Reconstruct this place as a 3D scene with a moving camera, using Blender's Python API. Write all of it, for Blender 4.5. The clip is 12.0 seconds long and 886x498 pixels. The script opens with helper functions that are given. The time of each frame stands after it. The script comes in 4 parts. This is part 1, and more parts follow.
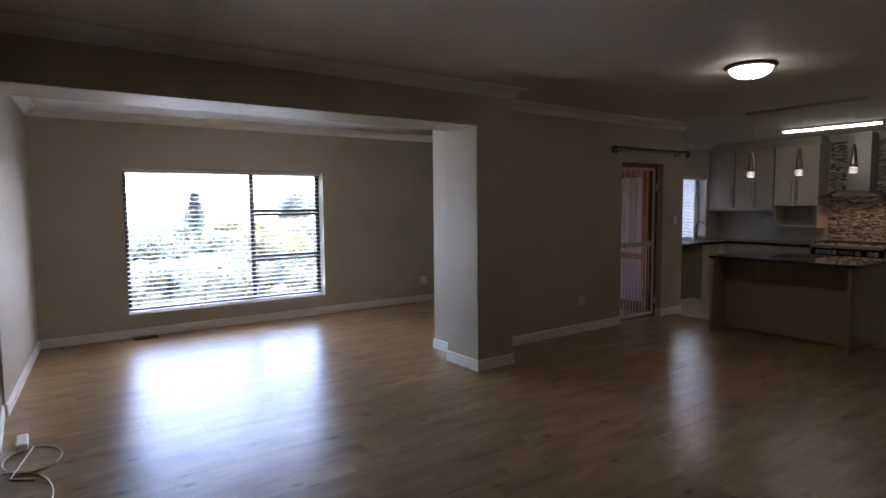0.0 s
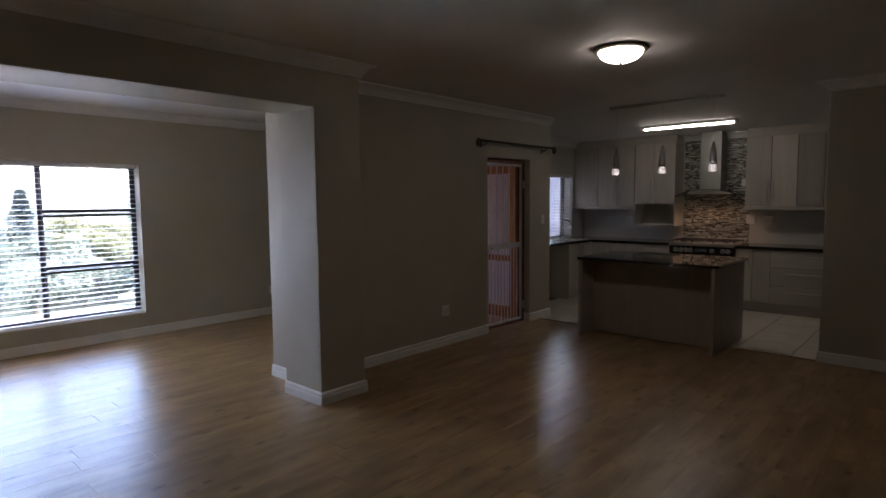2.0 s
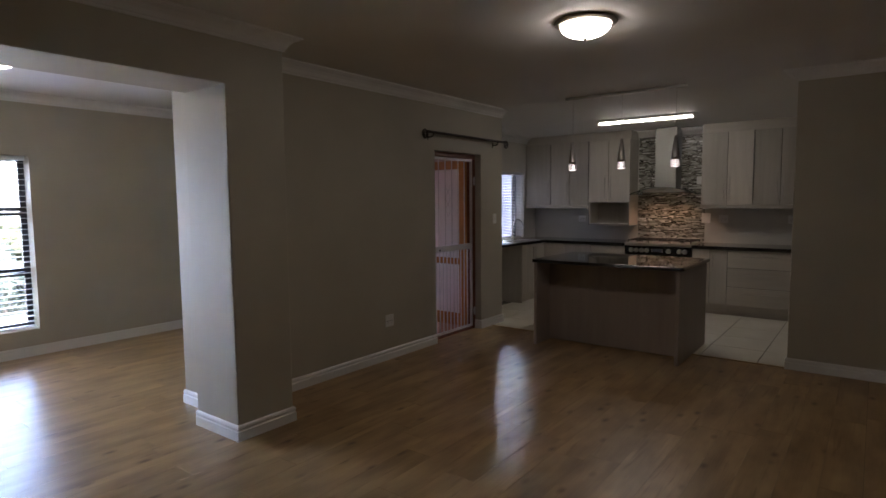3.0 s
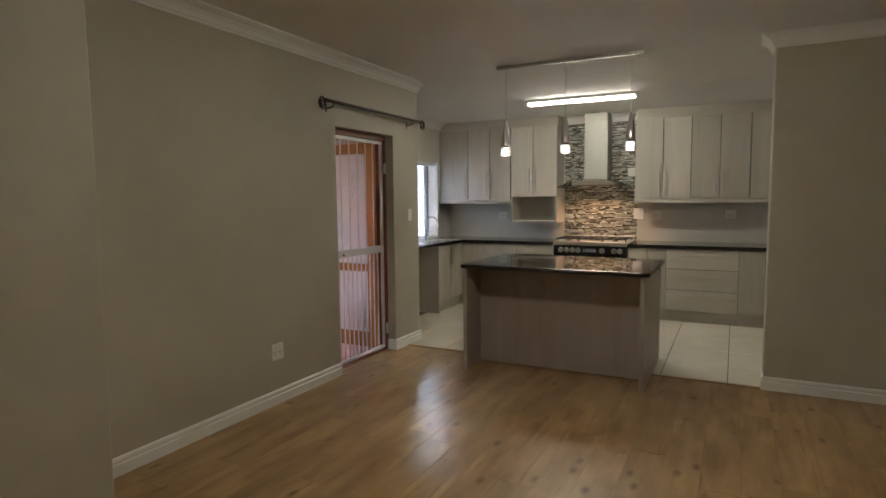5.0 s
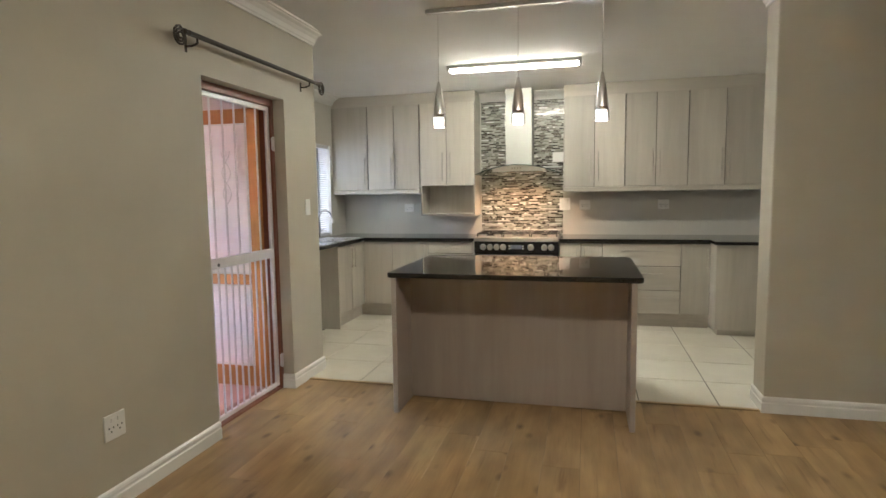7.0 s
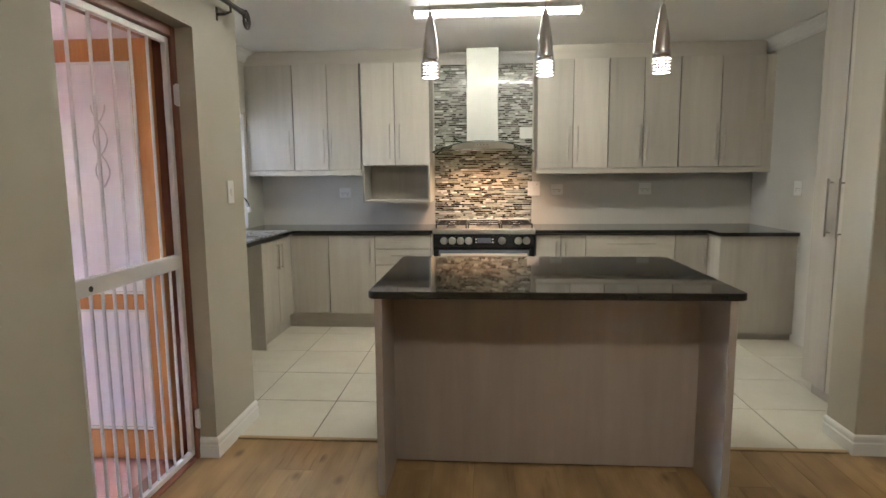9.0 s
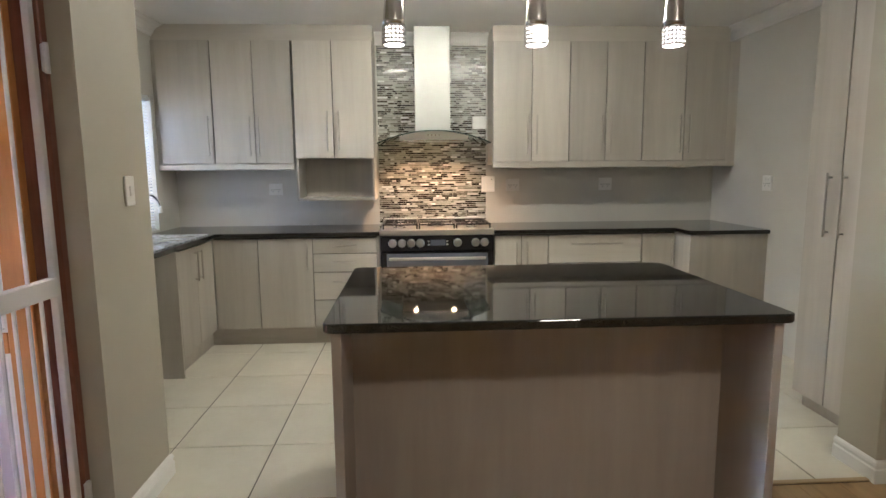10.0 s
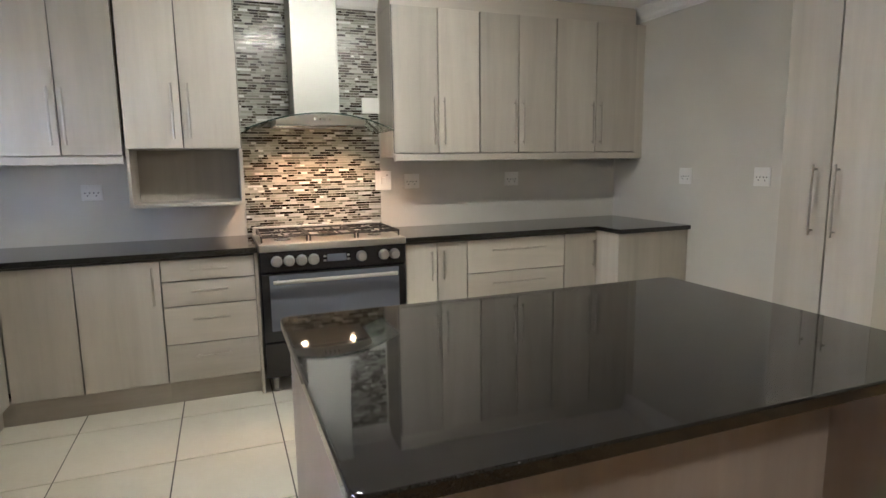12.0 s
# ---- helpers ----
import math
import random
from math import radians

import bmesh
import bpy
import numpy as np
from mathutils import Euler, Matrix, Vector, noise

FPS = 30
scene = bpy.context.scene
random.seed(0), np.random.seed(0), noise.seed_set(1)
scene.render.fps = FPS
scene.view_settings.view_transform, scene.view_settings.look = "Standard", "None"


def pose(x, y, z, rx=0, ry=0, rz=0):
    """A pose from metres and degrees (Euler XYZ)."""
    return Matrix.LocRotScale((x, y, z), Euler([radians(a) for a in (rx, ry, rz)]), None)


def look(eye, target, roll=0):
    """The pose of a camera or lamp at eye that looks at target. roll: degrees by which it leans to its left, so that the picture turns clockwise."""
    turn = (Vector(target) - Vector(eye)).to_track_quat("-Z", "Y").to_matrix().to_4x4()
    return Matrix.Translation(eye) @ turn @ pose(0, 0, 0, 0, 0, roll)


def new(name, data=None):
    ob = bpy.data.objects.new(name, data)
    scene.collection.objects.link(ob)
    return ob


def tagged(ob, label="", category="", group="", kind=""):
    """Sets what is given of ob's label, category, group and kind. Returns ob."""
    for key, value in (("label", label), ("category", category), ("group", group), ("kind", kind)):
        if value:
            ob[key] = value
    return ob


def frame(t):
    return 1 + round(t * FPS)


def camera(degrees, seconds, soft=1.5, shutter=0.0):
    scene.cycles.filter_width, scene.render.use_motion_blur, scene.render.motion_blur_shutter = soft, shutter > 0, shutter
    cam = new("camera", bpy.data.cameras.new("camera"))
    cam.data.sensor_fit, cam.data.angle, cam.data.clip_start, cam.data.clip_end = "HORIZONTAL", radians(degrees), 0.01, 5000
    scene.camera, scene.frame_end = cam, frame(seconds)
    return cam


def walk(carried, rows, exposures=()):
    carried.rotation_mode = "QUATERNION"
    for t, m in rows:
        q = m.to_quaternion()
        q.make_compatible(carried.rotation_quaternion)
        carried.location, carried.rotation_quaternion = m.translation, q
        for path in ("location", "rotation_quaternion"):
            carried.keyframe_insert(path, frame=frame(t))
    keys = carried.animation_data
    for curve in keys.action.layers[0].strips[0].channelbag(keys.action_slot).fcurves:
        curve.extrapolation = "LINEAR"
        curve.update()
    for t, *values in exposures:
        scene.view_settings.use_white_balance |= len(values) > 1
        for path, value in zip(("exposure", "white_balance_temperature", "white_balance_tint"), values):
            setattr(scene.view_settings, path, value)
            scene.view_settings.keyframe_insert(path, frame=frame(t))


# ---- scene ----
cam = camera(75.2, 12.0)
PATH = [
    (0, (-0.022, 0.365, 1.58), (1.138, 1.986, 1.423), -0.5),
    (0.5, (0.191, 0.481, 1.607), (1.446, 2.029, 1.44), -0.5),
    (1, (0.369, 0.585, 1.594), (1.696, 2.072, 1.428), -0.5),
    (1.5, (0.534, 0.705, 1.571), (1.935, 2.123, 1.406), -0.4),
    (2, (0.739, 0.873, 1.588), (2.217, 2.209, 1.419), -0.5),
    (2.5, (0.971, 1.04, 1.551), (2.523, 2.29, 1.383), -0.6),
    (3, (1.242, 1.246, 1.557), (2.833, 2.446, 1.388), -0.5),
    (5, (2.247, 2.08, 1.485), (4.024, 2.981, 1.311), -0.5),
    (5.5, (2.492, 2.311, 1.48), (4.313, 3.119, 1.304), -0.5),
    (6, (2.748, 2.519, 1.469), (4.618, 3.204, 1.289), -0.6),
    (6.5, (3.038, 2.731, 1.44), (4.947, 3.299, 1.254), -0.7),
    (7, (3.281, 2.944, 1.421), (5.211, 3.43, 1.226), -0.8),
    (9, (4.352, 3.687, 1.398), (6.331, 3.83, 1.147), -0.5),
    (9.5, (4.609, 3.82, 1.418), (6.592, 3.833, 1.155), -0.6),
    (10, (4.92, 3.887, 1.398), (6.898, 3.782, 1.126), -0.5),
    (10.5, (5.196, 3.954, 1.403), (7.164, 3.735, 1.12), -0.6),
    (11, (5.449, 4.093, 1.416), (7.391, 3.716, 1.123), -0.8),
    (11.5, (5.665, 4.221, 1.436), (7.555, 3.643, 1.131), -0.8),
    (12, (5.926, 4.32, 1.399), (7.775, 3.617, 1.101), -0.8),
]
EXPOSURES = [(0.0, 5.04, 6300, 24), (1.0, 4.72, 6250, 23), (1.5, 4.62, 6200, 24), (2.2, 4.92, 6250, 25), (3.0, 5.44, 6200, 24), (4.8, 6.84, 6450, 15), (5.5, 7.2, 6350, 13), (6.0, 7.52, 6250, 12), (7.0, 7.9, 6200, 12), (9.0, 7.7, 6100, 13), (12.0, 7.7, 5900, 16)]
walk(cam, [(t, look(eye, target, roll)) for t, eye, target, roll in PATH], EXPOSURES)

# ---- world and sun: an overcast day ----
world = bpy.data.worlds.new("world")
scene.world = world
world.use_nodes = True
wn = world.node_tree.nodes
sky = wn.new("ShaderNodeTexSky")
sky.sky_type, sky.sun_disc = "NISHITA", False
sky.sun_elevation, sky.sun_rotation = radians(50), radians(120)
sky.air_density, sky.dust_density = 1.0, 2.5
world.node_tree.links.new(sky.outputs[0], wn["Background"].inputs[0])
wn["Background"].inputs[1].default_value = 0.15
sun = new("sun", bpy.data.lights.new("sun", "SUN"))
sun.data.energy, sun.data.angle, sun.data.color = 1.5, radians(140), (1.0, 0.98, 0.95)
sun.matrix_world = look((10.9, -6.3, 20), (0, 0, 5))

TUBE, DOME, PENDANT, HOOD = 0.58, 0.52, 0.08, 0.13     # strength of the lamps
# cool daylight of the yard in the opening of the sink window
skylight = new("sink_window_daylight", bpy.data.lights.new("sink_window_daylight", "AREA"))
skylight.data.shape, skylight.data.size, skylight.data.size_y = "RECTANGLE", 1.14, 1.05
skylight.data.energy, skylight.data.color = 0.033, (0.62, 0.75, 1.0)
skylight.matrix_world = look((9.13, 6.178, 1.465), (9.13, 5.0, 1.465))


# ---- materials ----
def material(name, color, rough=0.6, metal=0.0, spec=0.5):
    m = bpy.data.materials.new(name)
    m.use_nodes = True
    b = m.node_tree.nodes["Principled BSDF"]
    b.inputs["Base Color"].default_value = (*color, 1)
    b.inputs["Roughness"].default_value = rough
    b.inputs["Metallic"].default_value = metal
    b.inputs["Specular IOR Level"].default_value = spec
    return m


def node(m, kind, **inputs):
    n = m.node_tree.nodes.new(kind)
    for k, v in inputs.items():
        n.inputs[k.replace("_", " ")].default_value = v
    return n


def link(m, a, b):
    m.node_tree.links.new(a, b)


def bsdf(m):
    return m.node_tree.nodes["Principled BSDF"]


def coords(m, scale=(1, 1, 1), shift=True, generated=False):
    """Object coordinates, scaled; each object is shifted by its own random amount."""
    tc = node(m, "ShaderNodeTexCoord")
    mp = node(m, "ShaderNodeMapping")
    mp.inputs["Scale"].default_value = scale
    link(m, tc.outputs["Object"], mp.inputs["Vector"])
    if shift:
        oi = node(m, "ShaderNodeObjectInfo")
        mul = node(m, "ShaderNodeVectorMath")
        mul.operation = "SCALE"
        mul.inputs[0].default_value = (37.0, 53.0, 71.0)
        link(m, oi.outputs["Random"], mul.inputs["Scale"])
        link(m, mul.outputs[0], mp.inputs["Location"])
    return mp.outputs[0]


def noise_tex(m, vec, scale, detail=4.0, rough=0.55, distortion=0.0):
    n = node(m, "ShaderNodeTexNoise", Scale=scale, Detail=detail, Roughness=rough, Distortion=distortion)
    link(m, vec, n.inputs["Vector"])
    return n.outputs["Fac"]


def ramp(m, fac, stops):
    r = node(m, "ShaderNodeValToRGB")
    e = r.color_ramp.elements
    e[1].position, e[1].color = stops[-1][0], (*stops[-1][1], 1)
    e[0].position, e[0].color = stops[0][0], (*stops[0][1], 1)
    for p, c in stops[1:-1]:
        e.new(p).color = (*c, 1)
    link(m, fac, r.inputs["Fac"])
    return r.outputs["Color"]


def mix(m, fac, a, b, how="MIX"):
    n = m.node_tree.nodes.new("ShaderNodeMix")
    n.data_type, n.blend_type = "RGBA", how
    for sock, v in ((n.inputs[0], fac), (n.inputs[6], a), (n.inputs[7], b)):
        if hasattr(v, "is_linked"):
            link(m, v, sock)
        else:
            sock.default_value = v if isinstance(v, float) else (*v, 1)
    return n.outputs[2]


def relief(m, height, strength=0.2, distance=0.002):
    b = node(m, "ShaderNodeBump", Strength=strength, Distance=distance)
    link(m, height, b.inputs["Height"])
    link(m, b.outputs[0], bsdf(m).inputs["Normal"])


def to_range(m, fac, lo, hi, socket):
    r = node(m, "ShaderNodeMapRange", To_Min=lo, To_Max=hi)
    link(m, fac, r.inputs["Value"])
    link(m, r.outputs[0], bsdf(m).inputs[socket])


def painted(name, color, rough=0.6, grain=0.06, bump=0.12):
    m = material(name, color, rough)
    v = coords(m, shift=False)
    big, fine = noise_tex(m, v, 1.3, 3), noise_tex(m, v, 160, 3)
    lo, hi = [c * (1 - grain) for c in color], [min(1, c * (1 + grain)) for c in color]
    link(m, ramp(m, big, [(0.3, lo), (0.7, hi)]), bsdf(m).inputs["Base Color"])
    to_range(m, big, rough - 0.06, rough + 0.06, "Roughness")
    relief(m, fine, bump, 0.001)
    return m


WALL = painted("wall_paint", (0.455, 0.418, 0.335), 0.55)
KITCHEN_WALL = painted("pale_kitchen_paint", (0.58, 0.558, 0.505), 0.5)
CEIL = painted("ceiling_paint", (0.74, 0.73, 0.71), 0.7, 0.03)
TRIM = painted("gloss_white_trim", (0.78, 0.77, 0.74), 0.35, 0.03, 0.04)
WHITE = painted("white_plastic", (0.76, 0.75, 0.72), 0.35, 0.02, 0.02)


def wood_like(name, stops, scale, rough, spread=0.25, bump=0.08, fleck=0.35):
    """Stretched-noise timber; scale names the stretch along the three axes."""
    m = material(name, stops[1][1], rough)
    v = coords(m, scale)
    wide, fine = noise_tex(m, v, 1.0, 5, 0.6, 0.6), noise_tex(m, v, 6.0, 4, 0.6)
    c = mix(m, fleck, ramp(m, wide, stops), ramp(m, fine, stops), "MIX")
    oi = node(m, "ShaderNodeObjectInfo")
    r = node(m, "ShaderNodeMapRange", To_Min=1 - spread, To_Max=1 + spread)
    link(m, oi.outputs["Random"], r.inputs["Value"])
    h = node(m, "ShaderNodeHueSaturation")
    link(m, r.outputs[0], h.inputs["Value"])
    link(m, c, h.inputs["Color"])
    link(m, h.outputs[0], bsdf(m).inputs["Base Color"])
    to_range(m, fine, rough - 0.06, rough + 0.08, "Roughness")
    relief(m, fine, bump, 0.001)
    return m



def laminate():
    """Golden-brown oak look: soft long streaks, broad blotches and a few round knots."""
    m = material("laminate_oak", (0.4, 0.26, 0.12), 0.28, 0.0, 0.42)
    long_v, broad_v = coords(m, (1.3, 14, 5)), coords(m, (2.6, 6.5, 3))
    streak, blotch = noise_tex(m, long_v, 1.0, 2, 0.5), noise_tex(m, broad_v, 1.0, 2, 0.5)
    grain = noise_tex(m, coords(m, (7, 110, 5)), 1.0, 2, 0.5)
    def widened(fac):
        w = node(m, "ShaderNodeMapRange", From_Min=0.2, From_Max=0.8)
        link(m, fac, w.inputs["Value"])
        return w.outputs[0]
    c = mix(m, widened(streak), (0.19, 0.105, 0.042), (0.5, 0.325, 0.155))
    c = mix(m, 0.6, c, mix(m, widened(blotch), (0.13, 0.066, 0.024), (0.6, 0.4, 0.195)))
    c = mix(m, 0.16, c, mix(m, grain, (0.09, 0.05, 0.02), (0.66, 0.44, 0.2)))
    # long dark heart streaks, broken up along the plank
    heart = noise_tex(m, coords(m, (1.6, 22, 5)), 1.0, 3, 0.6, 0.4)
    vein = node(m, "ShaderNodeMapRange", From_Min=0.6, From_Max=0.74, To_Min=0.0, To_Max=0.55)
    link(m, heart, vein.inputs["Value"])
    c = mix(m, vein.outputs[0], c, (0.15, 0.07, 0.024))
    # small oval knots
    k = node(m, "ShaderNodeTexVoronoi", Scale=1.0)
    link(m, coords(m, (3.2, 6.4, 3)), k.inputs["Vector"])
    near = node(m, "ShaderNodeMapRange", From_Min=0.03, From_Max=0.19, To_Min=0.8, To_Max=0.0)
    link(m, k.outputs["Distance"], near.inputs["Value"])
    c = mix(m, near.outputs[0], c, (0.085, 0.042, 0.016))
    h = node(m, "ShaderNodeHueSaturation")
    r = node(m, "ShaderNodeMapRange", To_Min=0.92, To_Max=1.08)
    link(m, node(m, "ShaderNodeObjectInfo").outputs["Random"], r.inputs["Value"])
    link(m, r.outputs[0], h.inputs["Value"])
    link(m, c, h.inputs["Color"])
    link(m, h.outputs[0], bsdf(m).inputs["Base Color"])
    to_range(m, blotch, 0.29, 0.34, "Roughness")
    return m


FLOOR = laminate()
CABINET = wood_like("driftwood_laminate", [(0.2, (0.38, 0.343, 0.292)), (0.5, (0.5, 0.462, 0.402)), (0.8, (0.59, 0.552, 0.49))],
                    (3.2, 3.2, 0.28), 0.5, 0.15, 0.03)
CABINET_FLAT = wood_like("driftwood_laminate_crossgrain", [(0.2, (0.38, 0.343, 0.292)), (0.5, (0.5, 0.462, 0.402)), (0.8, (0.59, 0.552, 0.49))],
                         (3.2, 0.28, 3.2), 0.5, 0.1, 0.03)
# the cabinet laminate again, with the island's shade put into a darker colour
ISLAND = wood_like("shaded_driftwood_laminate", [(0.25, (0.3, 0.245, 0.21)), (0.5, (0.365, 0.305, 0.265)), (0.75, (0.42, 0.36, 0.315))],
                   (3.2, 3.2, 0.28), 0.38, 0.06, 0.03)
PLINTH = wood_like("plinth_laminate", [(0.25, (0.36, 0.32, 0.27)), (0.5, (0.43, 0.39, 0.335)), (0.75, (0.5, 0.45, 0.39))], (7, 0.8, 7), 0.45, 0.03)
TIMBER = wood_like("orange_pine", [(0.25, (0.36, 0.13, 0.03)), (0.5, (0.5, 0.2, 0.05)), (0.75, (0.6, 0.28, 0.09))], (9, 9, 0.9), 0.4, 0.08)
MERANTI = wood_like("red_brown_hardwood", [(0.25, (0.15, 0.05, 0.027)), (0.5, (0.24, 0.085, 0.046)), (0.75, (0.31, 0.12, 0.068))], (12, 12, 0.8), 0.4, 0.08)
CONIFER_BARK = wood_like("bark", [(0.25, (0.05, 0.04, 0.03)), (0.5, (0.1, 0.08, 0.06)), (0.75, (0.16, 0.13, 0.1))], (9, 9, 1), 0.9)


def granite():
    m = material("black_granite", (0.012, 0.012, 0.012), 0.07, 0, 0.6)
    v = coords(m, shift=False)
    n1, n2 = noise_tex(m, v, 240, 2, 0.7), noise_tex(m, v, 7, 4)
    c = ramp(m, n1, [(0.5, (0.014, 0.013, 0.012)), (0.68, (0.03, 0.028, 0.025)), (0.8, (0.09, 0.082, 0.07))])
    link(m, mix(m, n2, c, (0.022, 0.019, 0.016)), bsdf(m).inputs["Base Color"])
    to_range(m, n2, 0.025, 0.05, "Roughness")
    return m


def ceramic():
    m = material("cream_floor_tile", (0.6, 0.57, 0.47), 0.22)
    v = coords(m, (1, 1, 1))
    n1, n2 = noise_tex(m, v, 3.0, 5), noise_tex(m, v, 45, 3)
    c = mix(m, 0.12, ramp(m, n1, [(0.3, (0.72, 0.68, 0.57)), (0.7, (0.8, 0.765, 0.655))]), ramp(m, n2, [(0.3, (0.64, 0.6, 0.49)), (0.7, (0.79, 0.755, 0.655))]))
    link(m, c, bsdf(m).inputs["Base Color"])
    to_range(m, n1, 0.17, 0.26, "Roughness")
    relief(m, n2, 0.05, 0.001)
    return m


def brushed(name, color, rough, scale):
    m = material(name, color, rough, 1.0)
    v = coords(m, scale)
    n = noise_tex(m, v, 1.0, 3, 0.6)
    to_range(m, n, rough - 0.07, rough + 0.1, "Roughness")
    relief(m, n, 0.05, 0.0005)
    return m


GRANITE, TILE = granite(), ceramic()
GROUT = painted("dark_grout", (0.11, 0.1, 0.085), 0.9)
STEEL = brushed("brushed_steel", (0.5, 0.49, 0.46), 0.38, (4, 4, 300))
HOOD_STEEL = brushed("hood_steel", (0.72, 0.71, 0.68), 0.34, (4, 4, 300))
CHIMNEY = brushed("chimney_steel", (0.4, 0.4, 0.37), 0.5, (4, 4, 300))
HANDLE = brushed("satin_nickel", (0.5, 0.47, 0.42), 0.3, (200, 200, 4))
SHADE_STEEL = brushed("polished_shade_steel", (0.66, 0.65, 0.64), 0.2, (300, 300, 4))
SINK_STEEL = brushed("polished_sink_steel", (0.86, 0.87, 0.88), 0.26, (60, 4, 60))
RIM_METAL = brushed("antique_nickel", (0.3, 0.27, 0.22), 0.35, (40, 40, 40))
CHROME = material("chrome", (0.75, 0.75, 0.75), 0.08, 1.0)
ENAMEL = painted("black_enamel", (0.012, 0.012, 0.014), 0.16, 0.1, 0.01)
IRON = painted("cast_iron", (0.018, 0.017, 0.016), 0.55, 0.2, 0.3)
# blue-grey base colour carries the kitchen's reflection
OVEN_GLASS = material("dark_oven_glass", (0.13, 0.145, 0.18), 0.12, 0.0, 0.9)
BRONZE = painted("dark_bronze", (0.03, 0.02, 0.011), 0.5, 0.25, 0.15)
GATE = painted("white_enamelled_steel", (0.66, 0.63, 0.62), 0.35, 0.05, 0.05)
FRAME = painted("charcoal_aluminium", (0.018, 0.018, 0.024), 0.4, 0.1, 0.02)
SLAT = painted("white_blind_slat", (0.72, 0.73, 0.75), 0.4, 0.03, 0.02)
CABLE = painted("white_cable", (0.55, 0.53, 0.5), 0.4, 0.05, 0.02)
DARK = painted("dark_slot", (0.02, 0.02, 0.02), 0.6)
# dark paint for added sheets that put shade into the gaps between fronts
GAP_SHADE = painted("door_gap_shade", (0.1, 0.09, 0.078), 0.7)
STRIP = painted("threshold_strip", (0.42, 0.3, 0.16), 0.4)
PORCH = painted("pale_porch_plaster", (0.62, 0.485, 0.455), 0.8)
YARD = painted("grey_yard_plaster", (0.17, 0.195, 0.24), 0.85)
PAVING_NEAR = painted("grey_paving", (0.3, 0.29, 0.27), 0.85, 0.12, 0.3)
PORCH_TILE = painted("terracotta_paver", (0.55, 0.29, 0.23), 0.85, 0.15, 0.3)


def glass(name, rough=0.0, tint=(1, 1, 1), ior=1.45):
    m = material(name, tint, rough)
    bsdf(m).inputs["Transmission Weight"].default_value = 1.0
    bsdf(m).inputs["IOR"].default_value = ior
    return m


GLASS = glass("clear_window_glass", 0.0, (0.93, 0.95, 0.95))
HOOD_GLASS = glass("hood_glass", 0.0, (0.8, 0.9, 0.86))
GLASS_EDGE = material("glass_edge_green", (0.03, 0.05, 0.04), 0.15)
FROST = glass("frosted_glass", 0.45, (0.82, 0.75, 0.74))


def glowing(name, color, strength):
    m = material(name, (0.8, 0.8, 0.8), 0.4)
    bsdf(m).inputs["Emission Color"].default_value = (*color, 1)
    bsdf(m).inputs["Emission Strength"].default_value = strength
    return m


LAMP_DOME = glowing("lit_dome_glass", (1.0, 0.93, 0.74), DOME)
LAMP_TUBE = glowing("lit_fluorescent_tube", (1.0, 0.96, 0.78), TUBE)
LAMP_BULB = glowing("lit_pendant_bulb", (1.0, 0.93, 0.8), PENDANT)
LAMP_SPOT = glowing("lit_hood_bulb", (1.0, 0.7, 0.36), 0.8)


def mosaic(name, single):
    """Strips in a few tones, told apart by object (single) or by island."""
    m = material(name, (0.4, 0.37, 0.32), 0.2)
    g = node(m, "ShaderNodeObjectInfo" if single else "ShaderNodeNewGeometry")
    chance = g.outputs["Random" if single else "Random Per Island"]
    r = node(m, "ShaderNodeValToRGB")
    r.color_ramp.interpolation = "CONSTANT"
    stops = [(0.0, (0.02, 0.016, 0.01)), (0.2, (0.06, 0.046, 0.03)), (0.33, (0.15, 0.14, 0.11)), (0.47, (0.25, 0.25, 0.21)), (0.62, (0.38, 0.38, 0.33)), (0.8, (0.5, 0.5, 0.46)), (0.93, (0.74, 0.75, 0.72))]
    e = r.color_ramp.elements
    while len(e) < len(stops):
        e.new(0.5)
    for el, (p, c) in zip(e, stops):
        el.position, el.color = p, (*c, 1)
    link(m, chance, r.inputs["Fac"])
    v = coords(m, (6, 6, 60))
    n = noise_tex(m, v, 3, 3)
    link(m, mix(m, 0.25, r.outputs[0], mix(m, n, (0, 0, 0), (1, 1, 1)), "SOFT_LIGHT"), bsdf(m).inputs["Base Color"])
    w = node(m, "ShaderNodeMath")
    w.operation = "MULTIPLY"
    w.inputs[1].default_value = 7.0
    f = node(m, "ShaderNodeMath")
    f.operation = "FRACT"
    link(m, chance, w.inputs[0])
    link(m, w.outputs[0], f.inputs[0])
    to_range(m, f.outputs[0], 0.08, 0.4, "Roughness")
    return m


MOSAIC, MOSAIC_STRIP = mosaic("glass_and_stone_mosaic", False), mosaic("glass_and_stone_strip", True)


# ---- builders ----
def thing(name, at, label, category, group="", kind=""):
    ob = new(name)
    ob.location = at
    ob.empty_display_size = 0.1
    return tagged(ob, label, category, group, kind)


def mesh_of(name, bm, mat):
    me = bpy.data.meshes.new(name)
    bmesh.ops.recalc_face_normals(bm, faces=bm.faces)
    bm.to_mesh(me)
    bm.free()
    if mat:
        me.materials.append(mat)
    return me


def part(name, bm, mat, parent=None, label="", smooth=False):
    me = bm if isinstance(bm, bpy.types.Mesh) else mesh_of(name, bm, mat)
    if smooth:
        me.shade_smooth() if smooth is True else None
    ob = new(name, me)
    if parent:
        ob.parent = parent
        if not parent.parent:
            ob.matrix_parent_inverse = parent.matrix_basis.inverted()
    if label:
        ob["label"] = label
    return ob


def structure(name, bm, mat, label, category):
    return tagged(part(name, bm, mat), label, category, kind="structure")


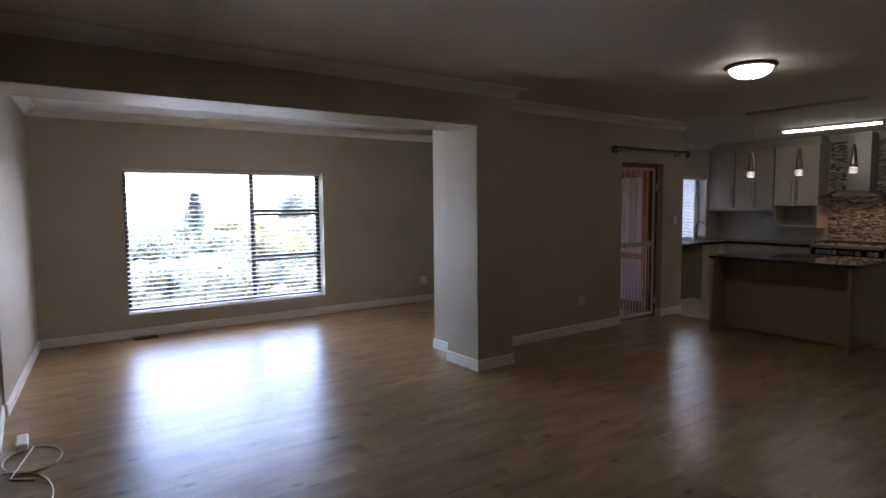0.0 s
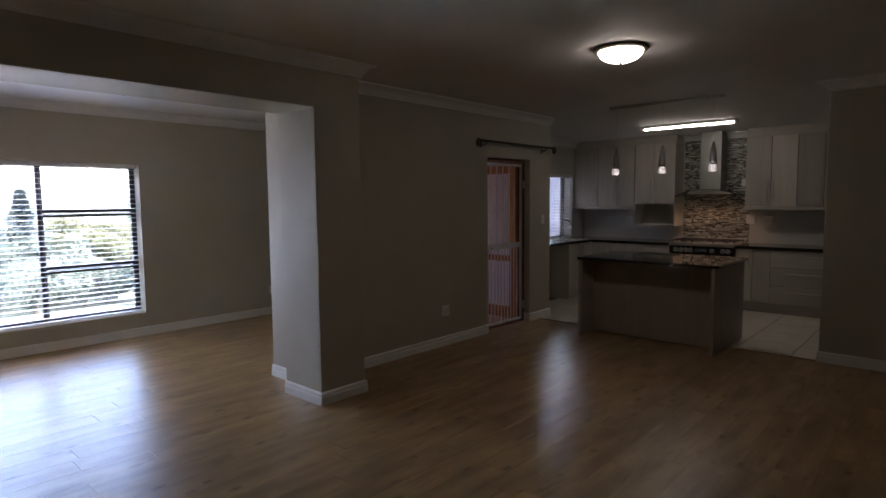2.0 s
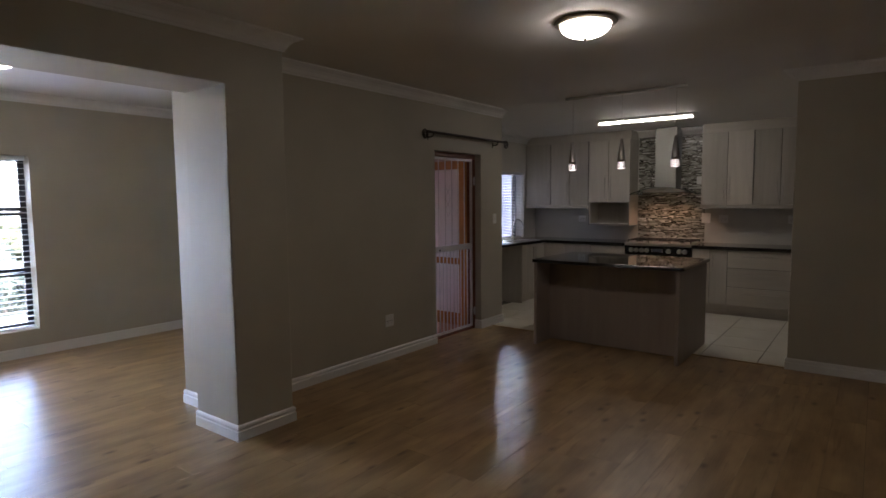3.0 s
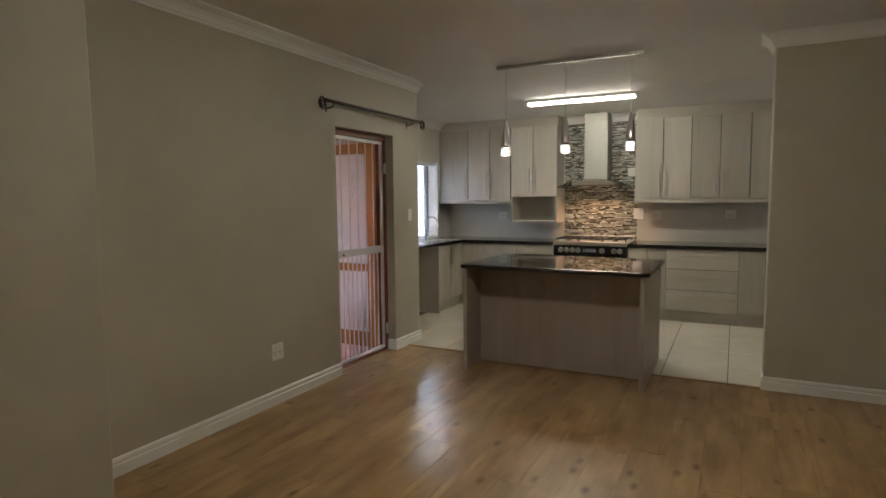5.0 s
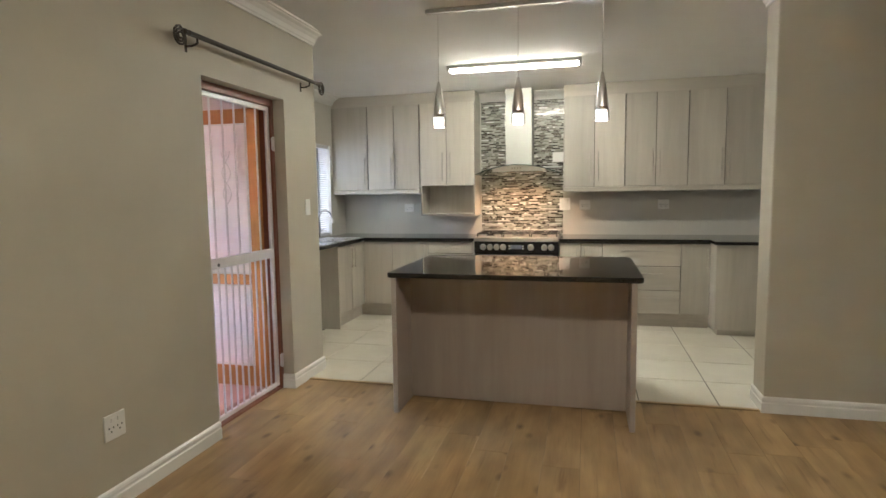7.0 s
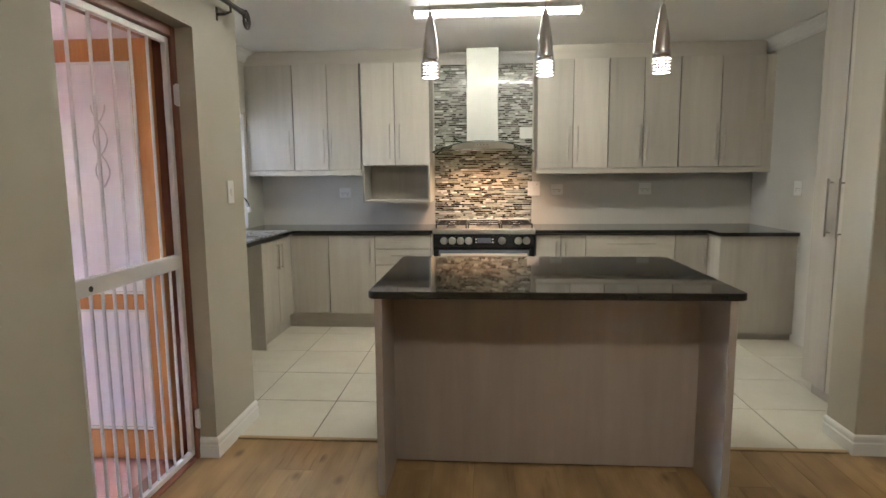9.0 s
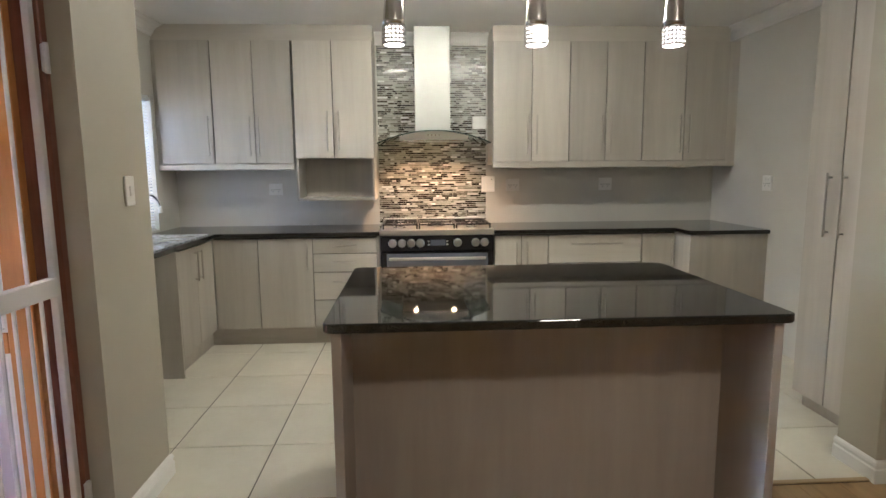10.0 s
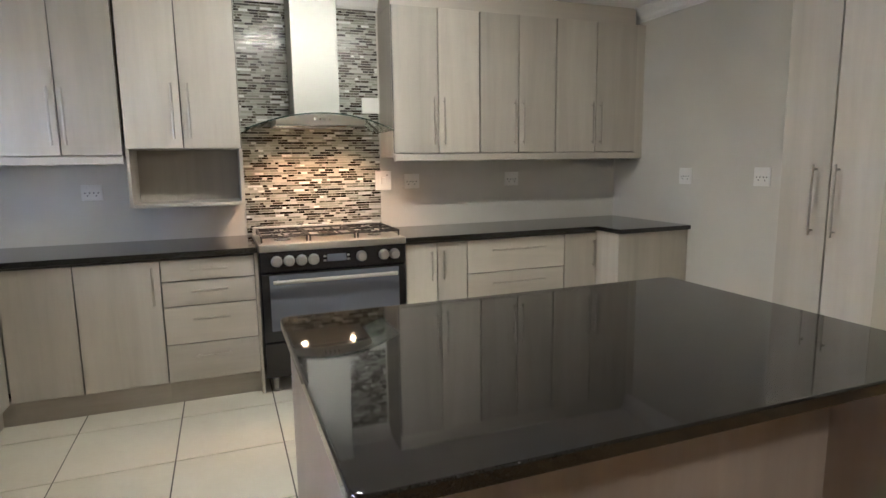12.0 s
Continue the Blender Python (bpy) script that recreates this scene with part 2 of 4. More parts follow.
def box(bm, x0, x1, y0, y1, z0, z1, bevel=0.0, seg=1):
    m = Matrix.Translation(((x0 + x1) / 2, (y0 + y1) / 2, (z0 + z1) / 2)) @ Matrix.Diagonal((abs(x1 - x0), abs(y1 - y0), abs(z1 - z0), 1))
    vs = bmesh.ops.create_cube(bm, size=1, matrix=m)["verts"]
    if bevel:
        es = list({e for v in vs for e in v.link_edges})
        bmesh.ops.bevel(bm, geom=es, offset=bevel, segments=seg, affect="EDGES", profile=0.5)
    return bm


def slab(x0, x1, y0, y1, z0, z1, bevel=0.0, seg=1):
    return box(bmesh.new(), x0, x1, y0, y1, z0, z1, bevel, seg)


def rod(bm, a, b, r, n=12, r2=None):
    a, b = Vector(a), Vector(b)
    d = b - a
    m = Matrix.Translation((a + b) / 2) @ d.to_track_quat("Z", "Y").to_matrix().to_4x4()
    bmesh.ops.create_cone(bm, cap_ends=True, segments=n, radius1=r, radius2=r if r2 is None else r2, depth=d.length, matrix=m)
    return bm


def lathe(profile, at, axis="Z", n=32, bm=None, caps=True):
    """Profile rows of (radius, height), turned round an axis through at."""
    bm = bm or bmesh.new()
    rings = []
    for r, h in profile:
        ring = []
        for i in range(n):
            a = 2 * math.pi * i / n
            p = (r * math.cos(a), r * math.sin(a), h)
            if axis == "X":
                p = (h, r * math.cos(a), r * math.sin(a))
            if axis == "Y":
                p = (r * math.cos(a), h, r * math.sin(a))
            ring.append(bm.verts.new(Vector(at) + Vector(p)))
        rings.append(ring)
    for p, q in zip(rings, rings[1:]):
        for i in range(n):
            bm.faces.new((p[i], p[(i + 1) % n], q[(i + 1) % n], q[i]))
    for ring in (rings[0], rings[-1]) if caps else ():
        bm.faces.new(ring)
    return bm


def tube_along(points, r, n=8, bm=None, closed=False):
    bm = bm or bmesh.new()
    pts = [Vector(p) for p in points]
    rings = []
    up = Vector((0.123, 0.2, 0.97)).normalized()
    for i, p in enumerate(pts):
        d = (pts[min(i + 1, len(pts) - 1)] - pts[max(i - 1, 0)]).normalized()
        u = d.cross(up).normalized()
        w = u.cross(d)
        rings.append([bm.verts.new(p + r * (math.cos(2 * math.pi * k / n) * u + math.sin(2 * math.pi * k / n) * w)) for k in range(n)])
    for p, q in zip(rings, rings[1:]):
        for k in range(n):
            bm.faces.new((p[k], p[(k + 1) % n], q[(k + 1) % n], q[k]))
    bm.faces.new(rings[0])
    bm.faces.new(rings[-1])
    return bm


def moulding(path, profile, bm=None):
    """A profile of (out, z) swept along an open path of (x, y), with mitred corners; out is to the path's right."""
    bm = bm or bmesh.new()
    pts = [Vector(p) for p in path]
    rings = []
    for i, p in enumerate(pts):
        ds = []
        if i > 0:
            ds.append((pts[i] - pts[i - 1]).normalized())
        if i < len(pts) - 1:
            ds.append((pts[i + 1] - pts[i]).normalized())
        ns = [Vector((d.y, -d.x)) for d in ds]
        n = ns[0] if len(ns) == 1 else (ns[0] + ns[1]) / (1 + ns[0].dot(ns[1]))
        rings.append([bm.verts.new((p.x + n.x * o, p.y + n.y * o, z)) for o, z in profile])
    k = len(profile)
    for p, q in zip(rings, rings[1:]):
        for j in range(k):
            bm.faces.new((p[j], p[(j + 1) % k], q[(j + 1) % k], q[j]))
    bm.faces.new(rings[0])
    bm.faces.new(rings[-1])
    return bm


def wall_mesh(axis, a, b, u0, u1, z0, z1, holes=()):
    """A wall between a and b on its thin axis, from u0 to u1, with real holes of (u0, u1, z0, z1)."""
    bm = bmesh.new()
    us = sorted({u0, u1, *[h[0] for h in holes], *[h[1] for h in holes]})
    zs = sorted({z0, z1, *[h[2] for h in holes], *[h[3] for h in holes]})
    for ua, ub in zip(us, us[1:]):
        for za, zb in zip(zs, zs[1:]):
            uc, zc = (ua + ub) / 2, (za + zb) / 2
            if any(h[0] < uc < h[1] and h[2] < zc < h[3] for h in holes):
                continue
            if axis == "x":
                box(bm, a, b, ua, ub, za, zb)
            else:
                box(bm, ua, ub, a, b, za, zb)
    bmesh.ops.remove_doubles(bm, verts=bm.verts, dist=0.0005)
    seen, twice = {}, []
    for f in bm.faces:
        c = tuple(round(v, 3) for v in f.calc_center_median())
        if c in seen:
            twice += [f, seen[c]]
        seen[c] = f
    bmesh.ops.delete(bm, geom=list(set(twice)), context="FACES")
    return bm


# ---- the shell ----
H = 2.66                        # ceiling
DOOR_Y = 5.03                   # face of the wall with the gated door
FAR_Y = 8.11                    # face of the window wall
BACK_X, LEFT_Y, RIGHT_Y = 10.12, 5.945, 1.12      # kitchen walls
RW = 7.215                      # face of the wall beside the kitchen opening

HK = 2.566                      # kitchen ceiling, a little lower
bm = bmesh.new()
rows = [[bm.verts.new((x, y, z)) for x, z in ((-2.2, H), (7.3, H), (8.35, HK), (10.4, HK), (10.4, H + 0.15), (-2.2, H + 0.15))] for y in (-2.9, 8.4)]
for i in range(6):
    bm.faces.new((rows[0][i], rows[0][(i + 1) % 6], rows[1][(i + 1) % 6], rows[1][i]))
bm.faces.new(rows[0])
bm.faces.new(rows[1])
structure("ceiling", bm, CEIL, "plain white painted plaster ceiling over all rooms", "ceiling")
structure("subfloor", slab(-2.2, 7.24, -2.9, 8.4, -0.2, -0.012), GROUT, "dark underlay beneath the laminate floor", "floor")
structure("kitchen_subfloor", slab(7.24, 10.4, 0.9, 6.3, -0.2, -0.006), GROUT, "dark grout bed between the kitchen tiles", "floor")
structure("wall_far", wall_mesh("y", FAR_Y, FAR_Y + 0.24, -0.4, 6.2, -0.2, H, [(0.88, 3.41, 0.27, 2.04)]), WALL, "greige painted wall with a wide window", "wall")
side = slab(-0.4, -0.13, 5.72, FAR_Y, -0.2, H)
for v in side.verts:
    if v.co.x > -0.2:
        v.co.x = -0.02 if v.co.y > 7 else -0.25
structure("wall_far_side", side, WALL, "greige painted side wall of the sitting area", "wall")
structure("wall_jamb", slab(-2.2, -0.27, 4.51, 5.72, -0.2, H), WALL, "greige painted wall beside the wide opening", "wall")
bm = bmesh.new()
outline = [bm.verts.new((x, 4.51, z)) for x, z in ((-0.27, 2.29), (3.34, 2.29), (3.34, -0.2), (3.78, -0.2), (3.78, H), (-0.27, H))]
res = bmesh.ops.extrude_face_region(bm, geom=[bm.faces.new(outline)])
bmesh.ops.translate(bm, vec=(0, 0.49, 0), verts=[v for v in res["geom"] if isinstance(v, bmesh.types.BMVert)])
bmesh.ops.bevel(bm, geom=list(bm.edges), offset=0.007, segments=2, affect="EDGES", profile=0.5)
structure("beam", bm, WALL, "greige plastered beam over the wide opening, with its pier", "beam")
structure("pier_nib", slab(3.53, 3.78, 5.0, 5.3, -0.2, H), WALL, "greige painted nib behind the pier", "pier")
structure("wall_far_right", slab(3.53, 5.95, 5.3, 5.5, -0.2, H), WALL, "greige painted wall between sitting area and entrance", "wall")
structure("wall_far_end", slab(5.95, 6.2, 5.27, FAR_Y, -0.2, H), WALL, "greige painted end wall of the sitting area", "wall")
structure("wall_door", wall_mesh("y", DOOR_Y, 5.27, 5.95, 7.5, -0.2, H, [(6.125, 7.02, -0.01, 2.09)]), WALL, "greige painted wall with the gated doorway", "wall")
structure("wall_living", slab(3.78, 5.95, DOOR_Y, 5.0 + 0.3, -0.2, H), WALL, "greige painted wall along the living room", "wall")
structure("wall_kitchen_return", slab(7.36, 7.5, 5.27, 6.3, -0.2, H), WALL, "greige painted end wall of the kitchen", "wall")
structure("wall_kitchen_left", wall_mesh("y", LEFT_Y, LEFT_Y + 0.24, 7.5, 10.4, -0.2, H, [(8.55, 9.71, 0.93, 2.0)]), KITCHEN_WALL, "pale grey painted kitchen wall with the sink window", "wall")
structure("wall_kitchen_back", slab(BACK_X, 10.4, 0.9, LEFT_Y, -0.2, H), KITCHEN_WALL, "pale grey painted wall behind the cooker", "wall")
structure("wall_kitchen_right", slab(7.46, BACK_X, 0.9, RIGHT_Y, -0.2, H), KITCHEN_WALL, "pale grey painted kitchen wall with sockets", "wall")
structure("wall_beside_kitchen", slab(RW, 7.46, -2.9, 1.845, -0.2, H, 0.006), WALL, "greige painted wall beside the kitchen opening", "wall")
structure("wall_back", slab(-2.2, RW, -2.9, -2.6, -0.2, H), WALL, "greige painted wall behind the living room", "wall")
structure("wall_side", slab(-2.2, -2.0, -2.6, 4.51, -0.2, H), WALL, "greige painted side wall of the living room", "wall")

SKIRT = [(0, 0), (0.016, 0), (0.016, 0.062), (0.011, 0.068), (0.011, 0.078), (0.015, 0.083), (0.012, 0.096), (0.004, 0.104), (0, 0.104)]
COVE = [(0, H - 0.095), (0.012, H - 0.095), (0.014, H - 0.082), (0.022, H - 0.075), (0.034, H - 0.05), (0.056, H - 0.03), (0.08, H - 0.02), (0.086, H - 0.014), (0.1, H - 0.012), (0.1, H), (0, H)]


def skirting(path, name="baseboard"):
    structure(name, moulding(path, SKIRT), TRIM, "white moulded skirting board along the wall", "baseboard")


def cornice(path, top=H):
    structure("cornice", moulding(path, [(o, z - H + top) for o, z in COVE]), CEIL, "white moulded plaster cornice under the ceiling", "cornice")


skirting([(-0.25, 5.72), (-0.02, FAR_Y), (5.95, FAR_Y), (5.95, 5.5), (3.53, 5.5), (3.53, 5.0)])
skirting([(3.34, 5.0), (3.34, 4.51), (3.78, 4.51), (3.78, 5.0)])
skirting([(3.78, DOOR_Y), (6.125, DOOR_Y)])
skirting([(7.02, 5.13), (7.02, DOOR_Y), (7.5, DOOR_Y), (7.5, LEFT_Y)])
skirting([(7.46, 1.845), (RW, 1.845), (RW, -2.6), (-2.0, -2.6), (-2.0, 4.51), (-0.27, 4.51), (-0.27, 5.72)])
cornice([(-0.25, 5.0), (-0.02, FAR_Y), (5.95, FAR_Y), (5.95, 5.5), (3.53, 5.5), (3.53, 5.0)])
cornice([(-0.27, 4.51), (3.78, 4.51), (3.78, DOOR_Y), (7.5, DOOR_Y)])
cornice([(7.5, LEFT_Y), (BACK_X, LEFT_Y), (BACK_X, RIGHT_Y), (8.08, RIGHT_Y)], HK)
cornice([(7.46, 1.845), (RW, 1.845), (RW, -2.6), (-2.0, -2.6), (-2.0, 4.51), (-0.27, 4.51)])
structure("threshold_strip", slab(7.222, 7.252, 1.845, DOOR_Y, 0.0, 0.008, 0.003), STRIP, "brown strip between laminate and tiles", "trim")


# ---- windows and blinds ----
def window(name, x0, x1, z0, z1, y, mullions, transoms, mat, bar, label, sill=TRIM):
    """A window in a wall that faces -y: frame, bars, panes and a sill, the frame's front at y."""
    w = thing(name, ((x0 + x1) / 2, y, z0), label, "window", kind="structure")
    f = bmesh.new()
    for a in ((x0, x0 + bar, z0, z1), (x1 - bar, x1, z0, z1), (x0 + bar, x1 - bar, z0, z0 + bar), (x0 + bar, x1 - bar, z1 - bar, z1)):
        box(f, a[0], a[1], y, y + 0.05, a[2], a[3], 0.003)
    part("window_frame", f, mat, w)
    xs = [x0 + bar, *mullions, x1 - bar]
    for x in mullions:
        part("mullion", slab(x - bar / 2, x + bar / 2, y, y + 0.05, z0 + bar, z1 - bar, 0.003), mat, w)
    for k in range(len(xs) - 1):
        a = xs[k] + (bar / 2 if k else 0)
        b = xs[k + 1] - (bar / 2 if k + 1 < len(xs) - 1 else 0)
        zs = [z0 + bar, *(transoms if k == len(xs) - 2 else []), z1 - bar]
        for z in zs[1:-1]:
            part("transom", slab(a, b, y, y + 0.05, z - 0.045, z - 0.004, 0.003), mat, w)
            part("transom", slab(a, b, y - 0.006, y + 0.046, z + 0.002, z + 0.043, 0.003), mat, w)
        for i in range(len(zs) - 1):
            lo = zs[i] + (0.043 if i else 0)
            hi = zs[i + 1] - (0.045 if i + 1 < len(zs) - 1 else 0)
            p = part("pane", slab(a - 0.004, b + 0.004, y + 0.022, y + 0.027, lo - 0.004, hi + 0.004), GLASS, w)
            p.visible_shadow = False
    part("window_sill", slab(x0, x1, y - 0.135, y, z0 - 0.002, z0 + 0.012, 0.003), sill, w)
    return w


def blind(x0, x1, z0, z1, y, pitch, width, tilt, label, cords):
    b = thing("venetian_blind", ((x0 + x1) / 2, y, z1), label, "blind")
    part("headrail", slab(x0, x1, y - 0.026, y + 0.026, z1 - 0.045, z1, 0.003), SLAT, b)
    part("bottom_rail", slab(x0, x1, y - width / 2, y + width / 2, z0, z0 + 0.016, 0.004), SLAT, b)
    s, c = math.sin(tilt) * width / 2, math.cos(tilt) * width / 2
    bm = bmesh.new()
    rows = []
    for x in (x0, x1):
        rows.append([bm.verts.new((x, y + k * c, k * s + 0.003 * (1 - k * k) + d)) for d in (0, 0.0012) for k in ((-1, -0.5, 0, 0.5, 1) if d == 0 else (1, 0.5, 0, -0.5, -1))])
    n = len(rows[0])
    for i in range(n):
        bm.faces.new((rows[0][i], rows[0][(i + 1) % n], rows[1][(i + 1) % n], rows[1][i]))
    bm.faces.new(rows[0])
    bm.faces.new(rows[1])
    me = mesh_of("slat", bm, SLAT)
    z = z0 + 0.016 + pitch * 0.7
    while z < z1 - 0.05:
        o = part("slat", me, None, b)
        o.location = (0, 0, z)
        z += pitch
    for x in cords:
        cb = bmesh.new()
        for dy in (-c - 0.001, c + 0.001):
            rod(cb, (x, y + dy, z0 + 0.01), (x, y + dy, z1 - 0.03), 0.0009, 5)
        part("ladder_cord", cb, CABLE, b)
    return b


window("window_1", 0.88, 3.41, 0.27, 2.04, FAR_Y + 0.15, [2.44], [0.86, 1.48], FRAME, 0.055, "wide charcoal aluminium window with a fixed and three small panes")
blind(0.895, 3.395, 0.29, 2.038, FAR_Y + 0.085, 0.056, 0.05, radians(3), "open white venetian blind across the wide window", (1.05, 1.75, 2.44, 3.2))
window("window_2", 8.55, 9.71, 0.93, 2.0, LEFT_Y + 0.15, [9.13], [], FRAME, 0.04, "kitchen window above the sink with a dark frame")
blind(8.56, 9.685, 0.945, 1.998, LEFT_Y + 0.03, 0.025, 0.026, radians(12), "half-open white venetian blind in the sink window", (8.7, 9.14, 9.58))


# ---- doorway, gate and open door ----
def hinge(z, parent):
    bm = slab(6.968, 7.0, 5.1, 5.112, z - 0.045, z + 0.045, 0.003)
    rod(bm, (6.979, 5.098, z - 0.05), (6.979, 5.098, z + 0.05), 0.009, 10)
    part("hinge", bm, GATE, parent)


jamb = thing("door_frame", (6.65, 5.2, 0), "dark red-brown hardwood frame lining the doorway", "door frame", kind="structure")
part("jamb", slab(6.125, 6.17, 5.113, 5.262, 0, 2.09, 0.004), MERANTI, jamb)
part("jamb", slab(6.982, 7.02, 5.113, 5.262, 0, 2.09, 0.004), MERANTI, jamb)
part("lintel", slab(6.17, 6.982, 5.113, 5.262, 2.04, 2.09, 0.004), MERANTI, jamb)
part("sill", slab(6.125, 7.02, 5.12, 5.27, -0.004, 0.012, 0.004), MERANTI, jamb)

gate = thing("security_gate", (6.65, 5.14, 0.02), "white steel security gate with slim vertical bars, closed in the doorway", "gate")
gf = bmesh.new()
for a in ((6.177, 6.205, 0.03, 2.035), (6.95, 6.978, 0.03, 2.035), (6.205, 6.95, 0.03, 0.058), (6.205, 6.95, 2.007, 2.035)):
    box(gf, a[0], a[1], 5.125, 5.15, a[2], a[3], 0.003)
part("gate_frame", gf, GATE, gate)
band = part("lock_band", slab(6.205, 6.95, 5.12, 5.154, 0.975, 1.04, 0.003), GATE, gate)
part("keyhole", lathe([(0.001, 0), (0.011, 0), (0.011, -0.003), (0.001, -0.003)], (6.32, 5.12, 1.0), "Y", 12), DARK, band)
for i in range(5):
    x = 6.205 + 0.745 * (i + 1) / 6
    part("bar", rod(bmesh.new(), (x, 5.138, 1.04), (x, 5.138, 2.007), 0.0065, 10), GATE, gate)
for i in range(10):
    x = 6.205 + 0.745 * (i + 1) / 11
    part("bar", rod(bmesh.new(), (x, 5.138, 0.058), (x, 5.138, 0.975), 0.0065, 10), GATE, gate)
hinge(1.78, gate)
hinge(0.22, gate)

leaf = thing("glazed_door", (6.96, 5.21, 0.02), "orange pine door with frosted glass, standing open behind the gate", "door")
X0, X1 = 6.938, 6.978
part("stile", slab(X0, X1, 5.202, 5.297, 0.02, 2.03, 0.004), TIMBER, leaf)
part("stile", slab(X0, X1, 5.897, 5.992, 0.02, 2.03, 0.004), TIMBER, leaf)
part("rail", slab(X0, X1, 5.297, 5.897, 1.93, 2.03, 0.004), TIMBER, leaf)
part("rail", slab(X0, X1, 5.297, 5.897, 0.775, 0.85, 0.004), TIMBER, leaf)
part("rail", slab(X0, X1, 5.297, 5.897, 0.02, 0.17, 0.004), TIMBER, leaf)
for z0, z1 in ((0.17, 0.775), (0.85, 1.93)):
    bead = bmesh.new()
    for a in ((5.297, 5.309, z0, z1), (5.885, 5.897, z0, z1), (5.309, 5.885, z0, z0 + 0.012), (5.309, 5.885, z1 - 0.012, z1)):
        box(bead, X0 + 0.006, X0 + 0.034, a[0], a[1], a[2], a[3])
    part("glazing_bead", bead, TRIM, leaf)
    pane = part("glass_pane", slab(X0 + 0.016, X0 + 0.022, 5.309, 5.885, z0 + 0.012, z1 - 0.012), FROST, leaf)
    pane.visible_shadow = False
    if z1 > 1:
        et = bmesh.new()
        for k in (-1, 1):
            tube_along([(X0 + 0.014, 5.47 + k * 0.034 * math.sin(i * 0.42), 1.36 + i * 0.02) for i in range(20)], 0.0032, 5, et)
        part("etched_motif", et, GATE, pane, "pale twisted ribbon motif")
structure("porch_floor", slab(6.215, 7.34, 5.271, 8.1, -0.2, 0.002), PORCH_TILE, "reddish paved entrance porch floor", "floor")
# unseen end wall, added; its opening sets how much daylight enters the porch
structure("porch_light_wall", wall_mesh("y", 8.1, 8.35, 6.215, 7.5, -0.2, H, [(6.35, 6.75, 0.6, 1.9)]), PORCH, "added pale pinkish end wall, its opening sized to dim the porch", "wall")
structure("porch_wall_outer", slab(7.36, 7.5, 6.3, 8.1, -0.2, H), PORCH, "pale pinkish plaster side wall of the porch", "wall")
structure("yard_wall", slab(7.5, 26, 7.6, 7.8, -0.2, 2.2), YARD, "plain plaster yard wall outside the sink window", "wall")
# overhang and block are added out of view, to shade the yard wall
structure("yard_shade_overhang", slab(7.5, 26, 6.02, 7.15, 2.9, 3.0), YARD, "added unseen overhang that keeps the sun off the yard wall", "roof")
structure("yard_shade_block", slab(10.4, 26, 4.6, 6.3, -0.2, 3.0), YARD, "added unseen block that keeps the sun off the yard wall", "wall")
structure("yard_floor", slab(7.5, 26, LEFT_Y + 0.24, 7.6, -0.2, -0.02), PAVING_NEAR, "paved strip outside the sink window", "pavement")
structure("porch_wall", slab(6.2, 6.215, 5.27, 8.1, -0.02, H), PORCH, "pale pinkish plaster wall of the porch", "wall")
structure("porch_wall_side", slab(7.34, 7.36, 5.27, 6.3, -0.02, H), PORCH, "pale pinkish plaster wall beside the porch", "wall")


# ---- curtain rod ----
cr = thing("curtain_rod", (6.7, 4.96, 2.26), "dark bronze curtain rod with scrolled ends above the doorway", "curtain rod")
part("rod", rod(bmesh.new(), (5.93, 4.955, 2.262), (7.42, 4.955, 2.262), 0.0135, 14), BRONZE, cr, smooth=False)
for x, s in ((5.93, -1), (7.42, 1)):
    part("collar", lathe([(0.006, -0.03), (0.013, -0.028), (0.016, -0.015), (0.012, -0.008), (0.012, 0.008), (0.016, 0.015), (0.013, 0.028), (0.006, 0.03)], (x, 4.955, 2.262), "X", 14), BRONZE, cr)
    pts = [(x + s * (0.02 + 0.01 * i), 4.955, 2.262 + 0.0035 * i) for i in range(3)]
    for i in range(34):
        a = i / 33 * 2.6 * 2 * math.pi
        r = 0.05 * (1 - 0.78 * i / 33)
        pts.append((x + s * (0.052 + r * math.sin(a)), 4.955, 2.232 + r * math.cos(a)))
    part("scroll_finial", tube_along(pts[:2] + pts[3:], 0.006, 8), BRONZE, cr)
for x in (6.01, 7.28):
    bm = tube_along([(x, DOOR_Y, 2.215), (x, 4.985, 2.215), (x, 4.955, 2.225), (x, 4.955, 2.25)], 0.006, 8)
    box(bm, x - 0.009, x + 0.009, DOOR_Y - 0.004, DOOR_Y, 2.185, 2.25, 0.001)
    part("bracket", bm, BRONZE, cr)


# ---- sockets and switches ----
def wall_plate(kind, at, axis, w, h, label, holes, rockers):
    """A white plate on a wall. axis: the way that it faces."""
    p = thing(kind, at, label, "socket" if "socket" in kind else "switch", "wall plates")
    turn = {"-y": 0, "-x": -math.pi / 2, "+y": math.pi, "+x": math.pi / 2}[axis]
    m = Matrix.Translation(at) @ Matrix.Rotation(turn, 4, "Z")

    def put(bm, name, mat, parent):
        bmesh.ops.transform(bm, matrix=m, verts=bm.verts)
        return part(name, bm, mat, parent)
    plate = put(slab(-w / 2, w / 2, -0.009, 0, -h / 2, h / 2, 0.003, 2), "plate", WHITE, p)
    for u, z, r in holes:
        put(rod(bmesh.new(), (u, -0.0098, z), (u, -0.0085, z), r, 10), "pin_hole", DARK, plate)
    for u, z, a, b in rockers:
        put(slab(u - a / 2, u + a / 2, -0.014, -0.008, z - b / 2, z + b / 2, 0.002), "rocker", WHITE, plate)


